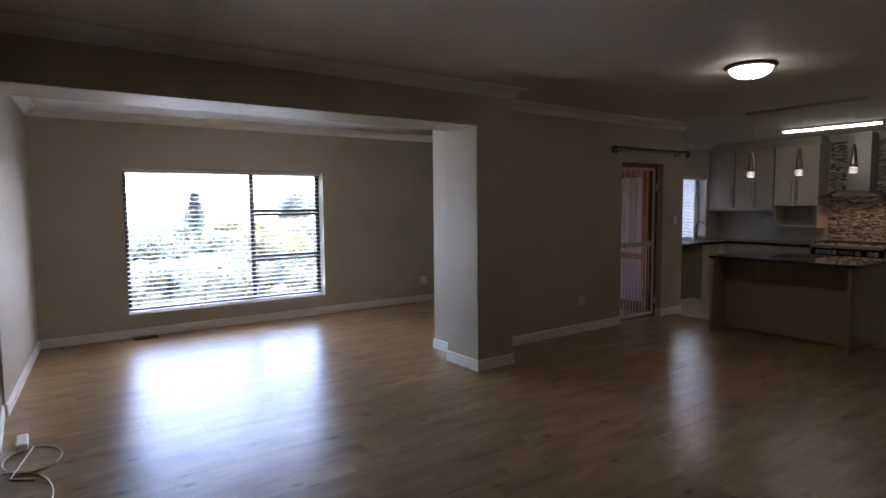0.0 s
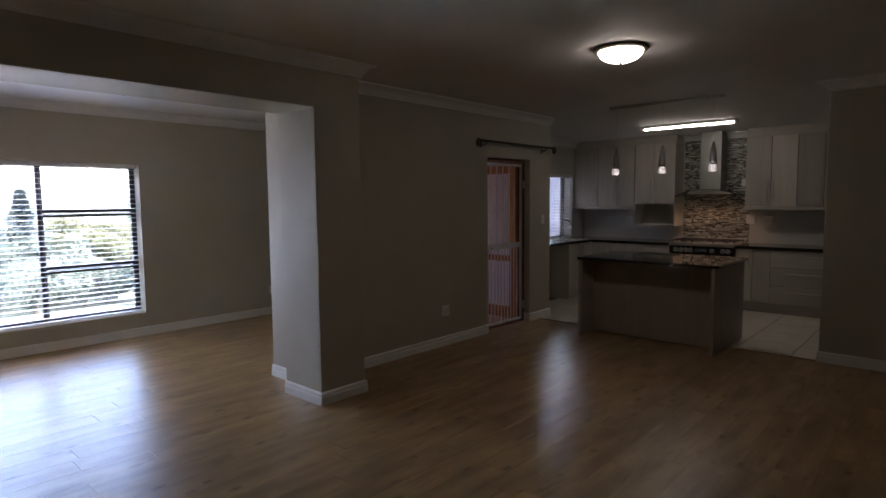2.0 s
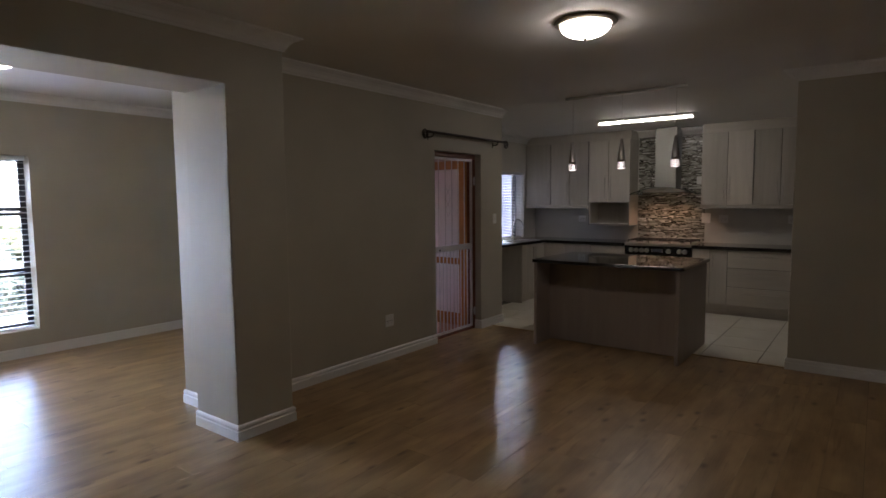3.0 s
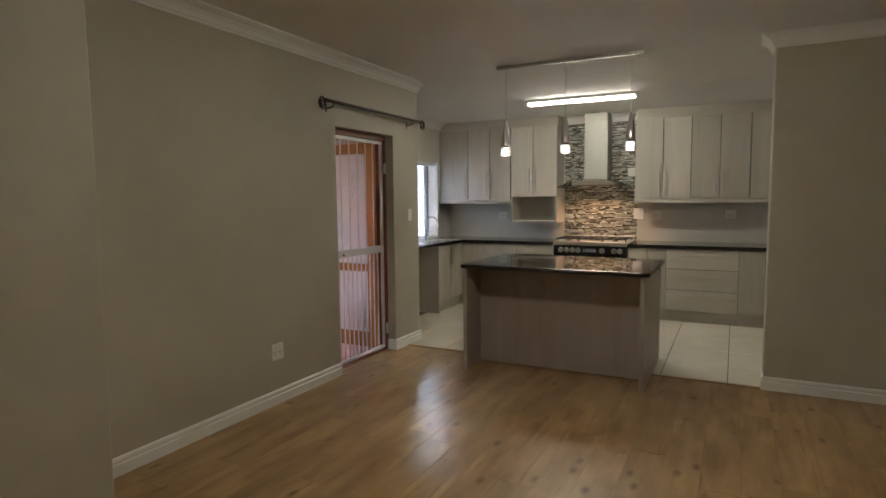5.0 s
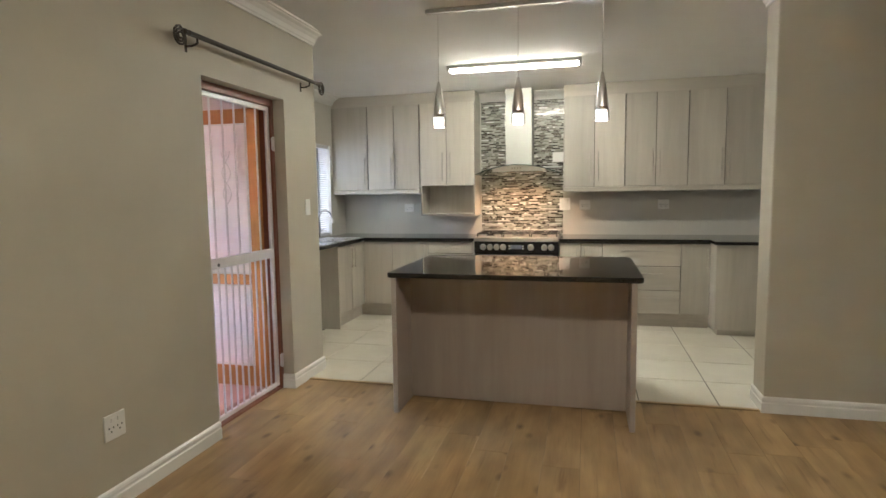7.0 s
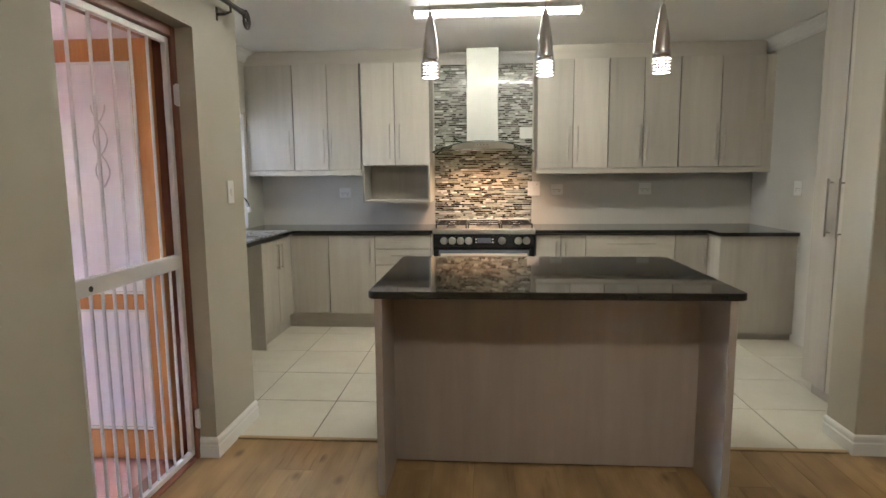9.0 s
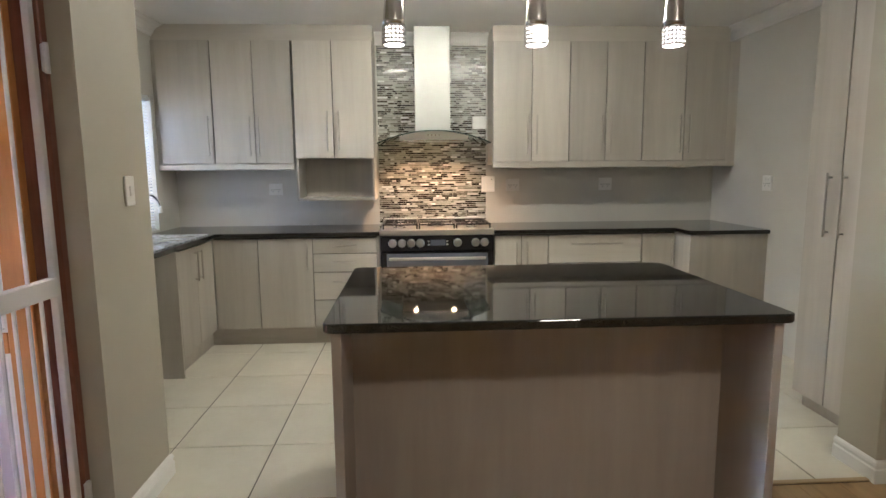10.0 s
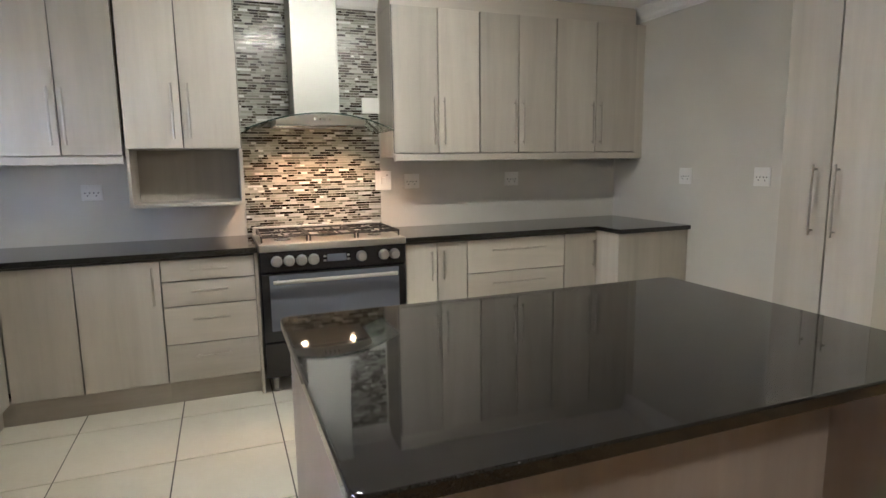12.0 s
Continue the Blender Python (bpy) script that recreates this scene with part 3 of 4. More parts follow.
PINS = [(-0.024, -0.02, 0.0042), (-0.036, -0.002, 0.0042), (-0.012, -0.002, 0.0042), (0.024, -0.02, 0.0042), (0.012, -0.002, 0.0042), (0.036, -0.002, 0.0042)]
ROCK = [(-0.018, 0.033, 0.014, 0.02), (0.018, 0.033, 0.014, 0.02)]
PIN1 = [(0, -0.024, 0.0045), (-0.014, 0.0, 0.0045), (0.014, 0.0, 0.0045)]
wall_plate("wall_socket", (5.37, DOOR_Y, 0.385), "-y", 0.118, 0.118, "white double wall socket low on the greige wall", PINS, ROCK)
wall_plate("light_switch", (7.32, DOOR_Y, 1.325), "-y", 0.07, 0.12, "white light switch beside the kitchen opening", [], [(0, 0, 0.022, 0.04)])
wall_plate("wall_socket", (5.13, FAR_Y, 0.35), "-y", 0.118, 0.118, "white wall socket low on the window wall", PINS, ROCK)
wall_plate("wall_socket", (BACK_X, 5.09, 1.24), "-x", 0.118, 0.1, "white wall socket above the worktop beside the niche", PINS, ROCK)
wall_plate("wall_socket", (BACK_X, 2.975, 1.26), "-x", 0.12, 0.11, "white double wall socket above the worktop near the cooker", PINS, ROCK)
wall_plate("wall_socket", (BACK_X, 2.125, 1.26), "-x", 0.12, 0.11, "white double wall socket above the worktop", PINS, ROCK)
wall_plate("wall_socket", (9.28, RIGHT_Y, 1.275), "+y", 0.118, 0.118, "white wall socket above the worktop's end", PINS, ROCK)
wall_plate("wall_socket", (8.63, RIGHT_Y, 1.28), "+y", 0.118, 0.118, "white wall socket beside the tall cupboard", PINS, ROCK)
wall_plate("cooker_switch", (BACK_X - 0.012, 3.2, 1.27), "-x", 0.12, 0.14, "white cooker switch at the edge of the mosaic", [(0.03, 0.04, 0.004)], [(0, 0, 0.03, 0.05)])
wall_plate("blank_plate", (BACK_X - 0.012, 3.28, 1.81), "-x", 0.125, 0.11, "white blank plate on the mosaic beside the hood", [], [])


# ---- lamps ----
def dome_lamp(x, y):
    d = thing("ceiling_light", (x, y, H), "round ceiling light with a bright glass dome and dark rim", "ceiling light", "dome lights")
    part("rim", lathe([(0.05, 0), (0.19, 0), (0.196, -0.008), (0.19, -0.018), (0.17, -0.026), (0.158, -0.024), (0.155, -0.01), (0.05, -0.01)], (x, y, H), "Z", 40), RIM_METAL, d, "antique nickel rim")
    g = [(0.156 * math.cos(a), -0.024 - 0.078 * math.sin(a)) for a in [i * math.pi / 2 / 9 for i in range(9)]]
    part("dome", lathe([*g, (0.004, -0.102)], (x, y, H), "Z", 40), LAMP_DOME, d, "lit frosted glass dome", True)
    part("finial", lathe([(0.002, -0.1), (0.009, -0.102), (0.009, -0.112), (0.003, -0.118)], (x, y, H), "Z", 12), BRONZE, d)


dome_lamp(4.73, 2.75)
dome_lamp(2.72, 6.5)

tl = thing("fluorescent_light", (8.55, 3.6, HK), "lit double-ended fluorescent batten light on the kitchen ceiling", "ceiling light")
part("batten", slab(8.49, 8.61, 3.0, 4.2, HK - 0.03, HK + 0.02, 0.004), WHITE, tl)
for y in (3.0, 4.17):
    part("end_cap", slab(8.485, 8.615, y, y + 0.03, HK - 0.06, HK + 0.02, 0.008, 2), WHITE, tl, "grey plastic end cap")
part("diffuser", slab(8.52, 8.58, 3.03, 4.17, HK - 0.055, HK - 0.031, 0.01, 3), LAMP_TUBE, tl, "glowing white diffuser")

tr = thing("pendant_rail", (7.2, 3.4, H), "slim brown ceiling rail with three steel pendant lamps", "pendant lamp")
part("rail", slab(7.18, 7.22, 2.77, 4.03, H - 0.028, H, 0.003), STEEL, tr, "brushed steel ceiling rail")
for y in (3.945, 3.4, 2.86):
    z = 1.87
    part("cord", rod(bmesh.new(), (7.2, y, z + 0.3), (7.2, y, H - 0.028), 0.0022, 6), CABLE, tr)
    prof = [(0.002, 0.31), (0.008, 0.305), (0.013, 0.285), (0.022, 0.24), (0.032, 0.18), (0.038, 0.13), (0.0415, 0.09), (0.0425, 0.068), (0.037, 0.068), (0.003, 0.1)]
    shade = part("shade", lathe(prof, (7.2, y, z), "Z", 28), SHADE_STEEL, tr, "tapered polished steel shade", True)
    sleeve = bmesh.new()
    for k in range(18):
        a = 2 * math.pi * k / 18
        rod(sleeve, (7.2 + 0.042 * math.sin(a), y - 0.042 * math.cos(a), z), (7.2 + 0.042 * math.sin(a), y - 0.042 * math.cos(a), z + 0.069), 0.0046, 6)
    for k in range(5):
        h = z + 0.0155 * k
        lathe([(0.0395, 0.0), (0.0455, 0.0), (0.0455, 0.0075), (0.0395, 0.0075), (0.0395, 0.0)], (7.2, y, h), "Z", 28, sleeve, False)
    part("perforated_sleeve", sleeve, SHADE_STEEL, shade, "pierced steel sleeve round the bulb")
    part("bulb", lathe([(0.003, -0.004), (0.026, -0.002), (0.031, 0.004), (0.032, 0.02), (0.032, 0.066), (0.003, 0.068)], (7.2, y, z), "Z", 20), LAMP_BULB, shade, "lit frosted bulb")


# ---- kitchen cabinets ----
def bar_handle(parent, side, f, u, z, length, upright):
    """A bar handle; side x: on a front that faces -x at x = f; +y / -y: on a front facing that way at y = f."""
    bm = bmesh.new()

    def at(du, dz, out):
        if side == "x":
            return (f - out, u + du, z + dz)
        return (u + du, f + out * (1 if side == "+y" else -1), z + dz)
    h = length / 2
    ends = (((0, -h), (0, h)) if upright else ((-h, 0), (h, 0)))
    rod(bm, at(*ends[0], 0.03), at(*ends[1], 0.03), 0.007, 10)
    for e in ends:
        k = 0.86
        rod(bm, at(e[0] * k, e[1] * k, 0), at(e[0] * k, e[1] * k, 0.03), 0.0045, 8)
    part("handle", bm, HANDLE, parent, "satin nickel bar handle")


def front(parent, name, side, f, u0, u1, z0, z1, handle=None, mat=None):
    """A door or drawer front, 18 mm thick, whose face lies at f; handle: ('v' or 'h', u, z, length)."""
    g = 0.0035
    if side == "x":
        bm = slab(f, f + 0.018, u0 + g, u1 - g, z0 + g, z1 - g, 0.0015)
    elif side == "+y":
        bm = slab(u0 + g, u1 - g, f - 0.018, f, z0 + g, z1 - g, 0.0015)
    else:
        bm = slab(u0 + g, u1 - g, f, f + 0.018, z0 + g, z1 - g, 0.0015)
    d = part(name, bm, mat or CABINET, parent)
    if handle:
        bar_handle(d, side, f, handle[1], handle[2], handle[3], handle[0] == "v")
    return d


UF, UZ0, UZ1 = 9.765, 1.462, 2.44          # wall units: face, bottom and top of their doors


def wall_unit(y1, y0, splits, handles, label, z0=UZ0, niche=None, f=UF):
    """A wall unit between y1 and y0 (y1 > y0)."""
    u = thing("wall_cabinet", ((f + BACK_X) / 2, (y0 + y1) / 2, z0), label, "cabinet", "kitchen wall cabinets")
    part("body", slab(f + 0.022, BACK_X, y0 + 0.001, y1 - 0.001, z0 + 0.002, UZ1 - 0.002), CABINET, u)
    # thin dark sheet behind the doors, painted shade for their gaps
    part("gap_shade_sheet", slab(f + 0.019, f + 0.022, y0 + 0.002, y1 - 0.002, z0 + 0.003, UZ1 - 0.003), GAP_SHADE, u)
    ys = [y1, *splits, y0]
    for i in range(len(ys) - 1):
        front(u, "door", "x", f, ys[i + 1] + (0.002 if i == len(ys) - 2 else 0), ys[i] - (0.002 if i == 0 else 0), z0, UZ1, ("v", handles[i], z0 + 0.22, 0.32))
    if niche:
        t = 0.02
        part("niche_side", slab(f + 0.003, BACK_X, y1 - t, y1 - 0.001, niche, z0, 0.001), CABINET, u)
        part("niche_side", slab(f + 0.003, BACK_X, y0 + 0.001, y0 + t, niche, z0, 0.001), CABINET, u)
        part("niche_shelf", slab(f + 0.003, BACK_X, y0 + t, y1 - t, niche, niche + t, 0.001), CABINET_FLAT, u)
        part("niche_back", slab(BACK_X - 0.02, BACK_X, y0 + t, y1 - t, niche + t, z0), CABINET, u)
    return u


wall_unit(5.915, 5.485, [], [5.52], "tall single-door wall cabinet in pale driftwood laminate, in the corner")
wall_unit(5.485, 4.845, [5.155], [5.19, 5.12], "two-door wall cabinet in pale driftwood laminate")
wall_unit(4.835, 4.19, [4.52], [4.565, 4.475], "two-door wall cabinet with an open niche below", 1.5, 1.155, 9.755)
wall_unit(3.205, 2.562, [2.878], [2.915, 2.84], "two-door wall cabinet beside the cooker hood")
wall_unit(2.562, 1.935, [2.25], [2.285, 2.215], "two-door wall cabinet in pale driftwood laminate, middle of the row")
wall_unit(1.935, 1.2, [1.578], [1.615, 1.54], "two-door wall cabinet in the end corner")
for y0, y1 in ((4.845, 5.915), (1.2, 3.205)):
    p = thing("cabinet_pelmet", (UF, (y0 + y1) / 2, 1.41), "pale laminate pelmet strip under the wall cabinets", "pelmet", "pelmets")
    part("board", slab(UF - 0.012, UF + 0.02, y0, y1, 1.412, UZ0 - 0.005, 0.003), CABINET_FLAT, p)
    part("underside", slab(UF + 0.02, BACK_X, y0, y1, 1.44, UZ0), CABINET_FLAT, p)
for y0, y1 in ((4.19, LEFT_Y), (1.2, 3.205)):
    p = thing("cabinet_filler", (UF, (y0 + y1) / 2, UZ1), "pale laminate filler between cabinets and ceiling", "filler", "fillers")
    part("board", slab(UF + 0.03, BACK_X, y0, y1, UZ1, HK, 0.003), CABINET_FLAT, p)
part_side = thing("cabinet_end_panel", (9.9, 1.16, UZ0), "narrow laminate panel between cabinet and wall", "panel")
part("board", slab(UF + 0.012, BACK_X, RIGHT_Y, 1.199, 1.412, UZ1), CABINET, part_side)
part_side = thing("cabinet_end_panel", (9.9, 5.93, UZ0), "narrow laminate panel in the corner of the wall cabinets", "panel")
part("board", slab(UF + 0.015, BACK_X, 5.916, LEFT_Y, 1.412, UZ1), CABINET, part_side)

BF, BZ0, BZ1 = 9.485, 0.145, 0.872         # base units


def base_unit(y1, y0, label, fronts, f=BF):
    """A base unit along the back wall; fronts: (kind, y1, y0, z0, z1, handle)."""
    u = thing("base_cabinet", ((f + BACK_X) / 2, (y0 + y1) / 2, 0), label, "cabinet", "kitchen base cabinets")
    part("body", slab(f + 0.022, BACK_X, y0 + 0.001, y1 - 0.001, BZ0, 0.885), CABINET, u)
    # the same painted gap shade behind base doors and drawers
    part("gap_shade_sheet", slab(f + 0.019, f + 0.022, y0 + 0.001, y1 - 0.001, BZ0 + 0.001, 0.884), GAP_SHADE, u)
    part("plinth", slab(f + 0.06, f + 0.078, y0, y1, 0.002, BZ0), PLINTH, u)
    for kind, a, b, z0, z1, h in fronts:
        front(u, kind, "x", f, b, a, z0, z1, h, CABINET_FLAT if kind == "drawer" else CABINET)
    return u


base_unit(5.453, 4.68, "corner base cabinet with a blind panel and a door", [("panel", 5.453, 5.108, BZ0, BZ1, None), ("door", 5.108, 4.68, BZ0, BZ1, ("v", 4.72, 0.73, 0.22))])
zs = [(0.745, BZ1), (0.597, 0.745), (0.372, 0.597), (BZ0, 0.372)]
base_unit(4.68, 4.17, "base cabinet with four drawers beside the cooker", [("drawer", 4.68, 4.17, a, b, ("h", 4.425, b - (0.06 if b - a < 0.16 else 0.075), 0.2)) for a, b in zs])
pan = thing("cabinet_side_panel", (9.8, 4.16, 0), "pale laminate side panel beside the cooker", "panel")
part("board", slab(BF - 0.0, BACK_X, 4.15, 4.169, 0.002, 0.885, 0.001), CABINET, pan)
base_unit(3.228, 2.79, "narrow two-door base cabinet beside the cooker", [("door", 3.228, 3.008, BZ0, BZ1, ("v", 3.05, 0.72, 0.2)), ("door", 3.008, 2.79, BZ0, BZ1, ("v", 2.965, 0.72, 0.2))])
base_unit(2.79, 2.02, "base cabinet with three wide drawers", [("drawer", 2.79, 2.02, a, b, ("h", 2.4, b - 0.075, 0.42)) for a, b in ((0.638, BZ1), (0.388, 0.638), (BZ0, 0.388))])
base_unit(2.02, 1.74, "narrow base cabinet with one door", [("door", 2.02, 1.74, BZ0, BZ1, ("v", 1.775, 0.72, 0.2))])
end = thing("base_cabinet", (9.7, 1.43, 0), "projecting corner base cabinet with plain laminate panels", "cabinet", "kitchen base cabinets")
part("front_panel", slab(9.235, 9.253, RIGHT_Y, 1.738, 0.06, 0.885, 0.001), CABINET, end)
part("side_panel", slab(9.253, BACK_X, 1.72, 1.738, 0.06, 0.885, 0.001), CABINET, end)
part("plinth", slab(9.27, BACK_X, RIGHT_Y, 1.71, 0.002, 0.06), PLINTH, end)

sk = thing("base_cabinet", (9.2, 5.75, 0), "two-door sink cabinet in pale driftwood laminate", "cabinet", "kitchen base cabinets")
SY = 5.455
part("body", slab(8.8, 9.48, SY + 0.022, LEFT_Y, BZ0, 0.885), CABINET, sk)
part("gap_shade_sheet", slab(8.801, 9.479, SY + 0.019, SY + 0.022, BZ0 + 0.001, 0.884), GAP_SHADE, sk)
part("plinth", slab(8.8, 9.5635, SY + 0.06, SY + 0.078, 0.002, BZ0), PLINTH, sk)
part("plinth", slab(9.5455, 9.5635, 5.4535, SY + 0.0595, 0.002, BZ0), PLINTH, sk)
part("end_panel", slab(8.78, 8.799, SY, LEFT_Y, 0.002, 0.885, 0.001), CABINET, sk)
front(sk, "door", "-y", SY, 8.8, 9.13, BZ0, BZ1, ("v", 9.09, 0.73, 0.22))
front(sk, "door", "-y", SY, 9.13, 9.484, BZ0, BZ1, ("v", 9.17, 0.73, 0.22))

tall = thing("tall_cupboard", (7.8, 1.4, 0), "tall two-door pantry cupboard in pale driftwood laminate", "cupboard")
TY = 1.655
part("body", slab(7.502, 8.075, RIGHT_Y, TY - 0.022, 0.09, 2.56), CABINET, tall)
part("gap_shade_sheet", slab(7.55, 8.074, TY - 0.022, TY - 0.019, 0.091, 2.55), GAP_SHADE, tall)
part("plinth", slab(7.502, 8.06, RIGHT_Y, TY - 0.06, 0.002, 0.09), PLINTH, tall)
front(tall, "door", "+y", TY, 7.815, 8.075, 0.09, 2.5, ("v", 7.885, 1.195, 0.34))
front(tall, "door", "+y", TY, 7.55, 7.815, 0.09, 2.5, ("v", 7.775, 1.195, 0.34))
part("filler", slab(7.502, 7.549, TY - 0.018, TY, 0.002, 2.56), CABINET, tall)


# ---- worktops ----
def worktop(name, cells, holes, z0, z1, label, bevel=0.006):
    """A slab over plan cells (x0, x1, y0, y1), with holes, edges eased."""
    bm = bmesh.new()
    xs = sorted({v for c in cells + holes for v in c[:2]})
    ys = sorted({v for c in cells + holes for v in c[2:]})
    grid = {}
    filled = lambda x, y: any(c[0] < x < c[1] and c[2] < y < c[3] for c in cells) and not any(h[0] < x < h[1] and h[2] < y < h[3] for h in holes)
    for i in range(len(xs) - 1):
        for j in range(len(ys) - 1):
            if filled((xs[i] + xs[i + 1]) / 2, (ys[j] + ys[j + 1]) / 2):
                q = [grid.setdefault((a, b), bm.verts.new((xs[a], ys[b], z1))) if (a, b) not in grid else grid[(a, b)] for a, b in ((i, j), (i + 1, j), (i + 1, j + 1), (i, j + 1))]
                bm.faces.new(q)
    bmesh.ops.delete(bm, geom=[v for v in bm.verts if not v.link_faces], context="VERTS")
    res = bmesh.ops.extrude_face_region(bm, geom=list(bm.faces))
    bmesh.ops.translate(bm, vec=(0, 0, z0 - z1), verts=[v for v in res["geom"] if isinstance(v, bmesh.types.BMVert)])
    bmesh.ops.recalc_face_normals(bm, faces=bm.faces)
    bmesh.ops.dissolve_limit(bm, angle_limit=0.01, verts=bm.verts, edges=bm.edges)
    if bevel:
        es = [e for e in bm.edges if len(e.link_faces) == 2 and e.calc_face_angle(0) > 1]
        bmesh.ops.bevel(bm, geom=es, offset=bevel, segments=2, affect="EDGES", profile=0.5)
    o = part(name, bm, GRANITE)
    return tagged(o, label, "worktop", "granite worktops")


SINK = (8.5, 9.42, 5.475, 5.86)
worktop("worktop", [(9.455, BACK_X, 4.15, LEFT_Y), (7.51, 9.455, 5.425, LEFT_Y)], [SINK], 0.886, 0.918, "black polished granite worktop in an L round the sink", 0.004)
worktop("worktop", [(9.455, BACK_X, RIGHT_Y, 3.235), (9.205, 9.455, RIGHT_Y, 1.755)], [], 0.886, 0.918, "black polished granite worktop with a deeper end", 0.004)

isl = thing("kitchen_island", (7.2, 3.4, 0), "freestanding island of driftwood laminate, coloured darker for shade, with open knee space", "kitchen island")
part("side_panel", slab(6.71, 7.75, 4.12, 4.152, 0.001, 0.888, 0.002), ISLAND, isl)
part("side_panel", slab(6.71, 7.75, 2.66, 2.692, 0.001, 0.888, 0.002), ISLAND, isl)
part("back_panel", slab(7.02, 7.038, 2.692, 4.12, 0.01, 0.888), ISLAND, isl)
part("body", slab(7.04, 7.7, 2.693, 4.119, 0.1, 0.886), ISLAND, isl)
part("plinth", slab(7.04, 7.66, 2.693, 4.119, 0.003, 0.1), PLINTH, isl)
for a, b in ((2.693, 3.168), (3.168, 3.643), (3.643, 4.119)):
    part("door", slab(7.702, 7.72, a + 0.002, b - 0.002, 0.1, 0.875, 0.0015), ISLAND, isl)


def rounded_slab(x0, x1, y0, y1, z0, z1, r, edge):
    bm = bmesh.new()
    vs = []
    for cx, cy, a0 in ((x1 - r, y1 - r, 0), (x0 + r, y1 - r, 90), (x0 + r, y0 + r, 180), (x1 - r, y0 + r, 270)):
        for k in range(7):
            a = radians(a0 + 15 * k)
            vs.append(bm.verts.new((cx + r * math.cos(a), cy + r * math.sin(a), z1)))
    f = bm.faces.new(vs)
    res = bmesh.ops.extrude_face_region(bm, geom=[f])
    bmesh.ops.translate(bm, vec=(0, 0, z0 - z1), verts=[v for v in res["geom"] if isinstance(v, bmesh.types.BMVert)])
    bmesh.ops.recalc_face_normals(bm, faces=bm.faces)
    es = [e for e in bm.edges if e.calc_face_angle(0) > 1]
    bmesh.ops.bevel(bm, geom=es, offset=edge, segments=8, affect="EDGES", profile=0.5)
    return bm


tagged(part("island_worktop", rounded_slab(6.69, 7.77, 2.625, 4.178, 0.889, 0.921, 0.035, 0.006), GRANITE), "black polished granite top with rounded corners on the island", "worktop", "granite worktops")


# ---- sink and tap ----
sink = thing("kitchen_sink", (9.0, 5.72, 0.92), "stainless steel sink with one bowl and a drainer in the worktop", "sink")
bm = bmesh.new()
z = 0.921
for x0, x1, y0, y1 in ((SINK[0] - 0.015, SINK[0] + 0.03, SINK[2] - 0.015, SINK[3] + 0.015), (SINK[1] - 0.03, SINK[1] + 0.015, SINK[2] - 0.015, SINK[3] + 0.015), (8.94, 8.98, SINK[2] - 0.015, SINK[3] + 0.015),
                       (SINK[0] + 0.03, 8.94, SINK[2] - 0.015, SINK[2] + 0.03), (8.98, SINK[1] - 0.03, SINK[2] - 0.015, SINK[2] + 0.03), (SINK[0] + 0.03, 8.94, SINK[3] - 0.06, SINK[3] + 0.015), (8.98, SINK[1] - 0.03, SINK[3] - 0.06, SINK[3] + 0.015)):
    box(bm, x0, x1, y0, y1, z - 0.003, z + 0.004, 0.001)
part("rim", bm, SINK_STEEL, sink)
for x0, x1, floor_z in ((SINK[0] + 0.03, 8.94, 0.893), (8.98, SINK[1] - 0.03, 0.74)):
    bm = bmesh.new()
    y0, y1 = SINK[2] + 0.03, SINK[3] - 0.06
    box(bm, x0, x1, y0, y1, floor_z, 0.922)
    bmesh.ops.delete(bm, geom=[f for f in bm.faces if f.calc_center_median().z > 0.92], context="FACES")
    es = [e for e in bm.edges if len(e.link_faces) == 2]
    bmesh.ops.bevel(bm, geom=es, offset=0.04 if floor_z < 0.8 else 0.012, segments=4, affect="EDGES", profile=0.5)
    b = part("bowl" if floor_z < 0.8 else "drainer", bm, SINK_STEEL, sink)
    part("drain", lathe([(0.002, floor_z + 0.001), (0.035, floor_z + 0.003), (0.04, floor_z + 0.001), (0.04, floor_z - 0.001), (0.002, floor_z - 0.001)], ((x0 + x1) / 2, (y0 + y1) / 2, 0), "Z", 20), CHROME, b)
tap = thing("kitchen_tap", (9.27, 5.91, 0.92), "chrome swan-neck kitchen tap behind the sink", "tap")
part("base", lathe([(0.026, 0.918), (0.026, 0.925), (0.02, 0.935), (0.017, 0.99), (0.012, 1.0), (0.002, 1.0)], (9.27, 5.91, 0), "Z", 20), CHROME, tap)
pts = [(9.27, 5.91, 0.99), (9.27, 5.91, 1.06)]
for i in range(13):
    a = math.pi * (1 - i / 12 * 0.95)
    k = (1 + math.cos(a)) / 2
    pts.append((9.27 + 0.26 * k, 5.91 - 0.055 * k, 1.11 + 0.125 * math.sin(a)))
part("spout", tube_along(pts, 0.0105, 12), CHROME, tap)
part("nozzle", rod(bmesh.new(), (9.532, 5.855, 1.135), (9.538, 5.852, 1.085), 0.015, 14, 0.018), WHITE, tap, "white nozzle")
part("lever", tube_along([(9.285, 5.91, 0.985), (9.32, 5.905, 1.0), (9.36, 5.90, 1.02)], 0.006, 8), CHROME, tap)


# ---- cooker ----
ck = thing("gas_cooker", (9.75, 3.69, 0), "wide black and steel range cooker with a gas hob", "cooker")
Y0, Y1, CF = 3.24, 4.143, 9.45
part("body", slab(CF + 0.02, BACK_X - 0.02, Y0, Y1, 0.1, 0.885, 0.003), ENAMEL, ck)
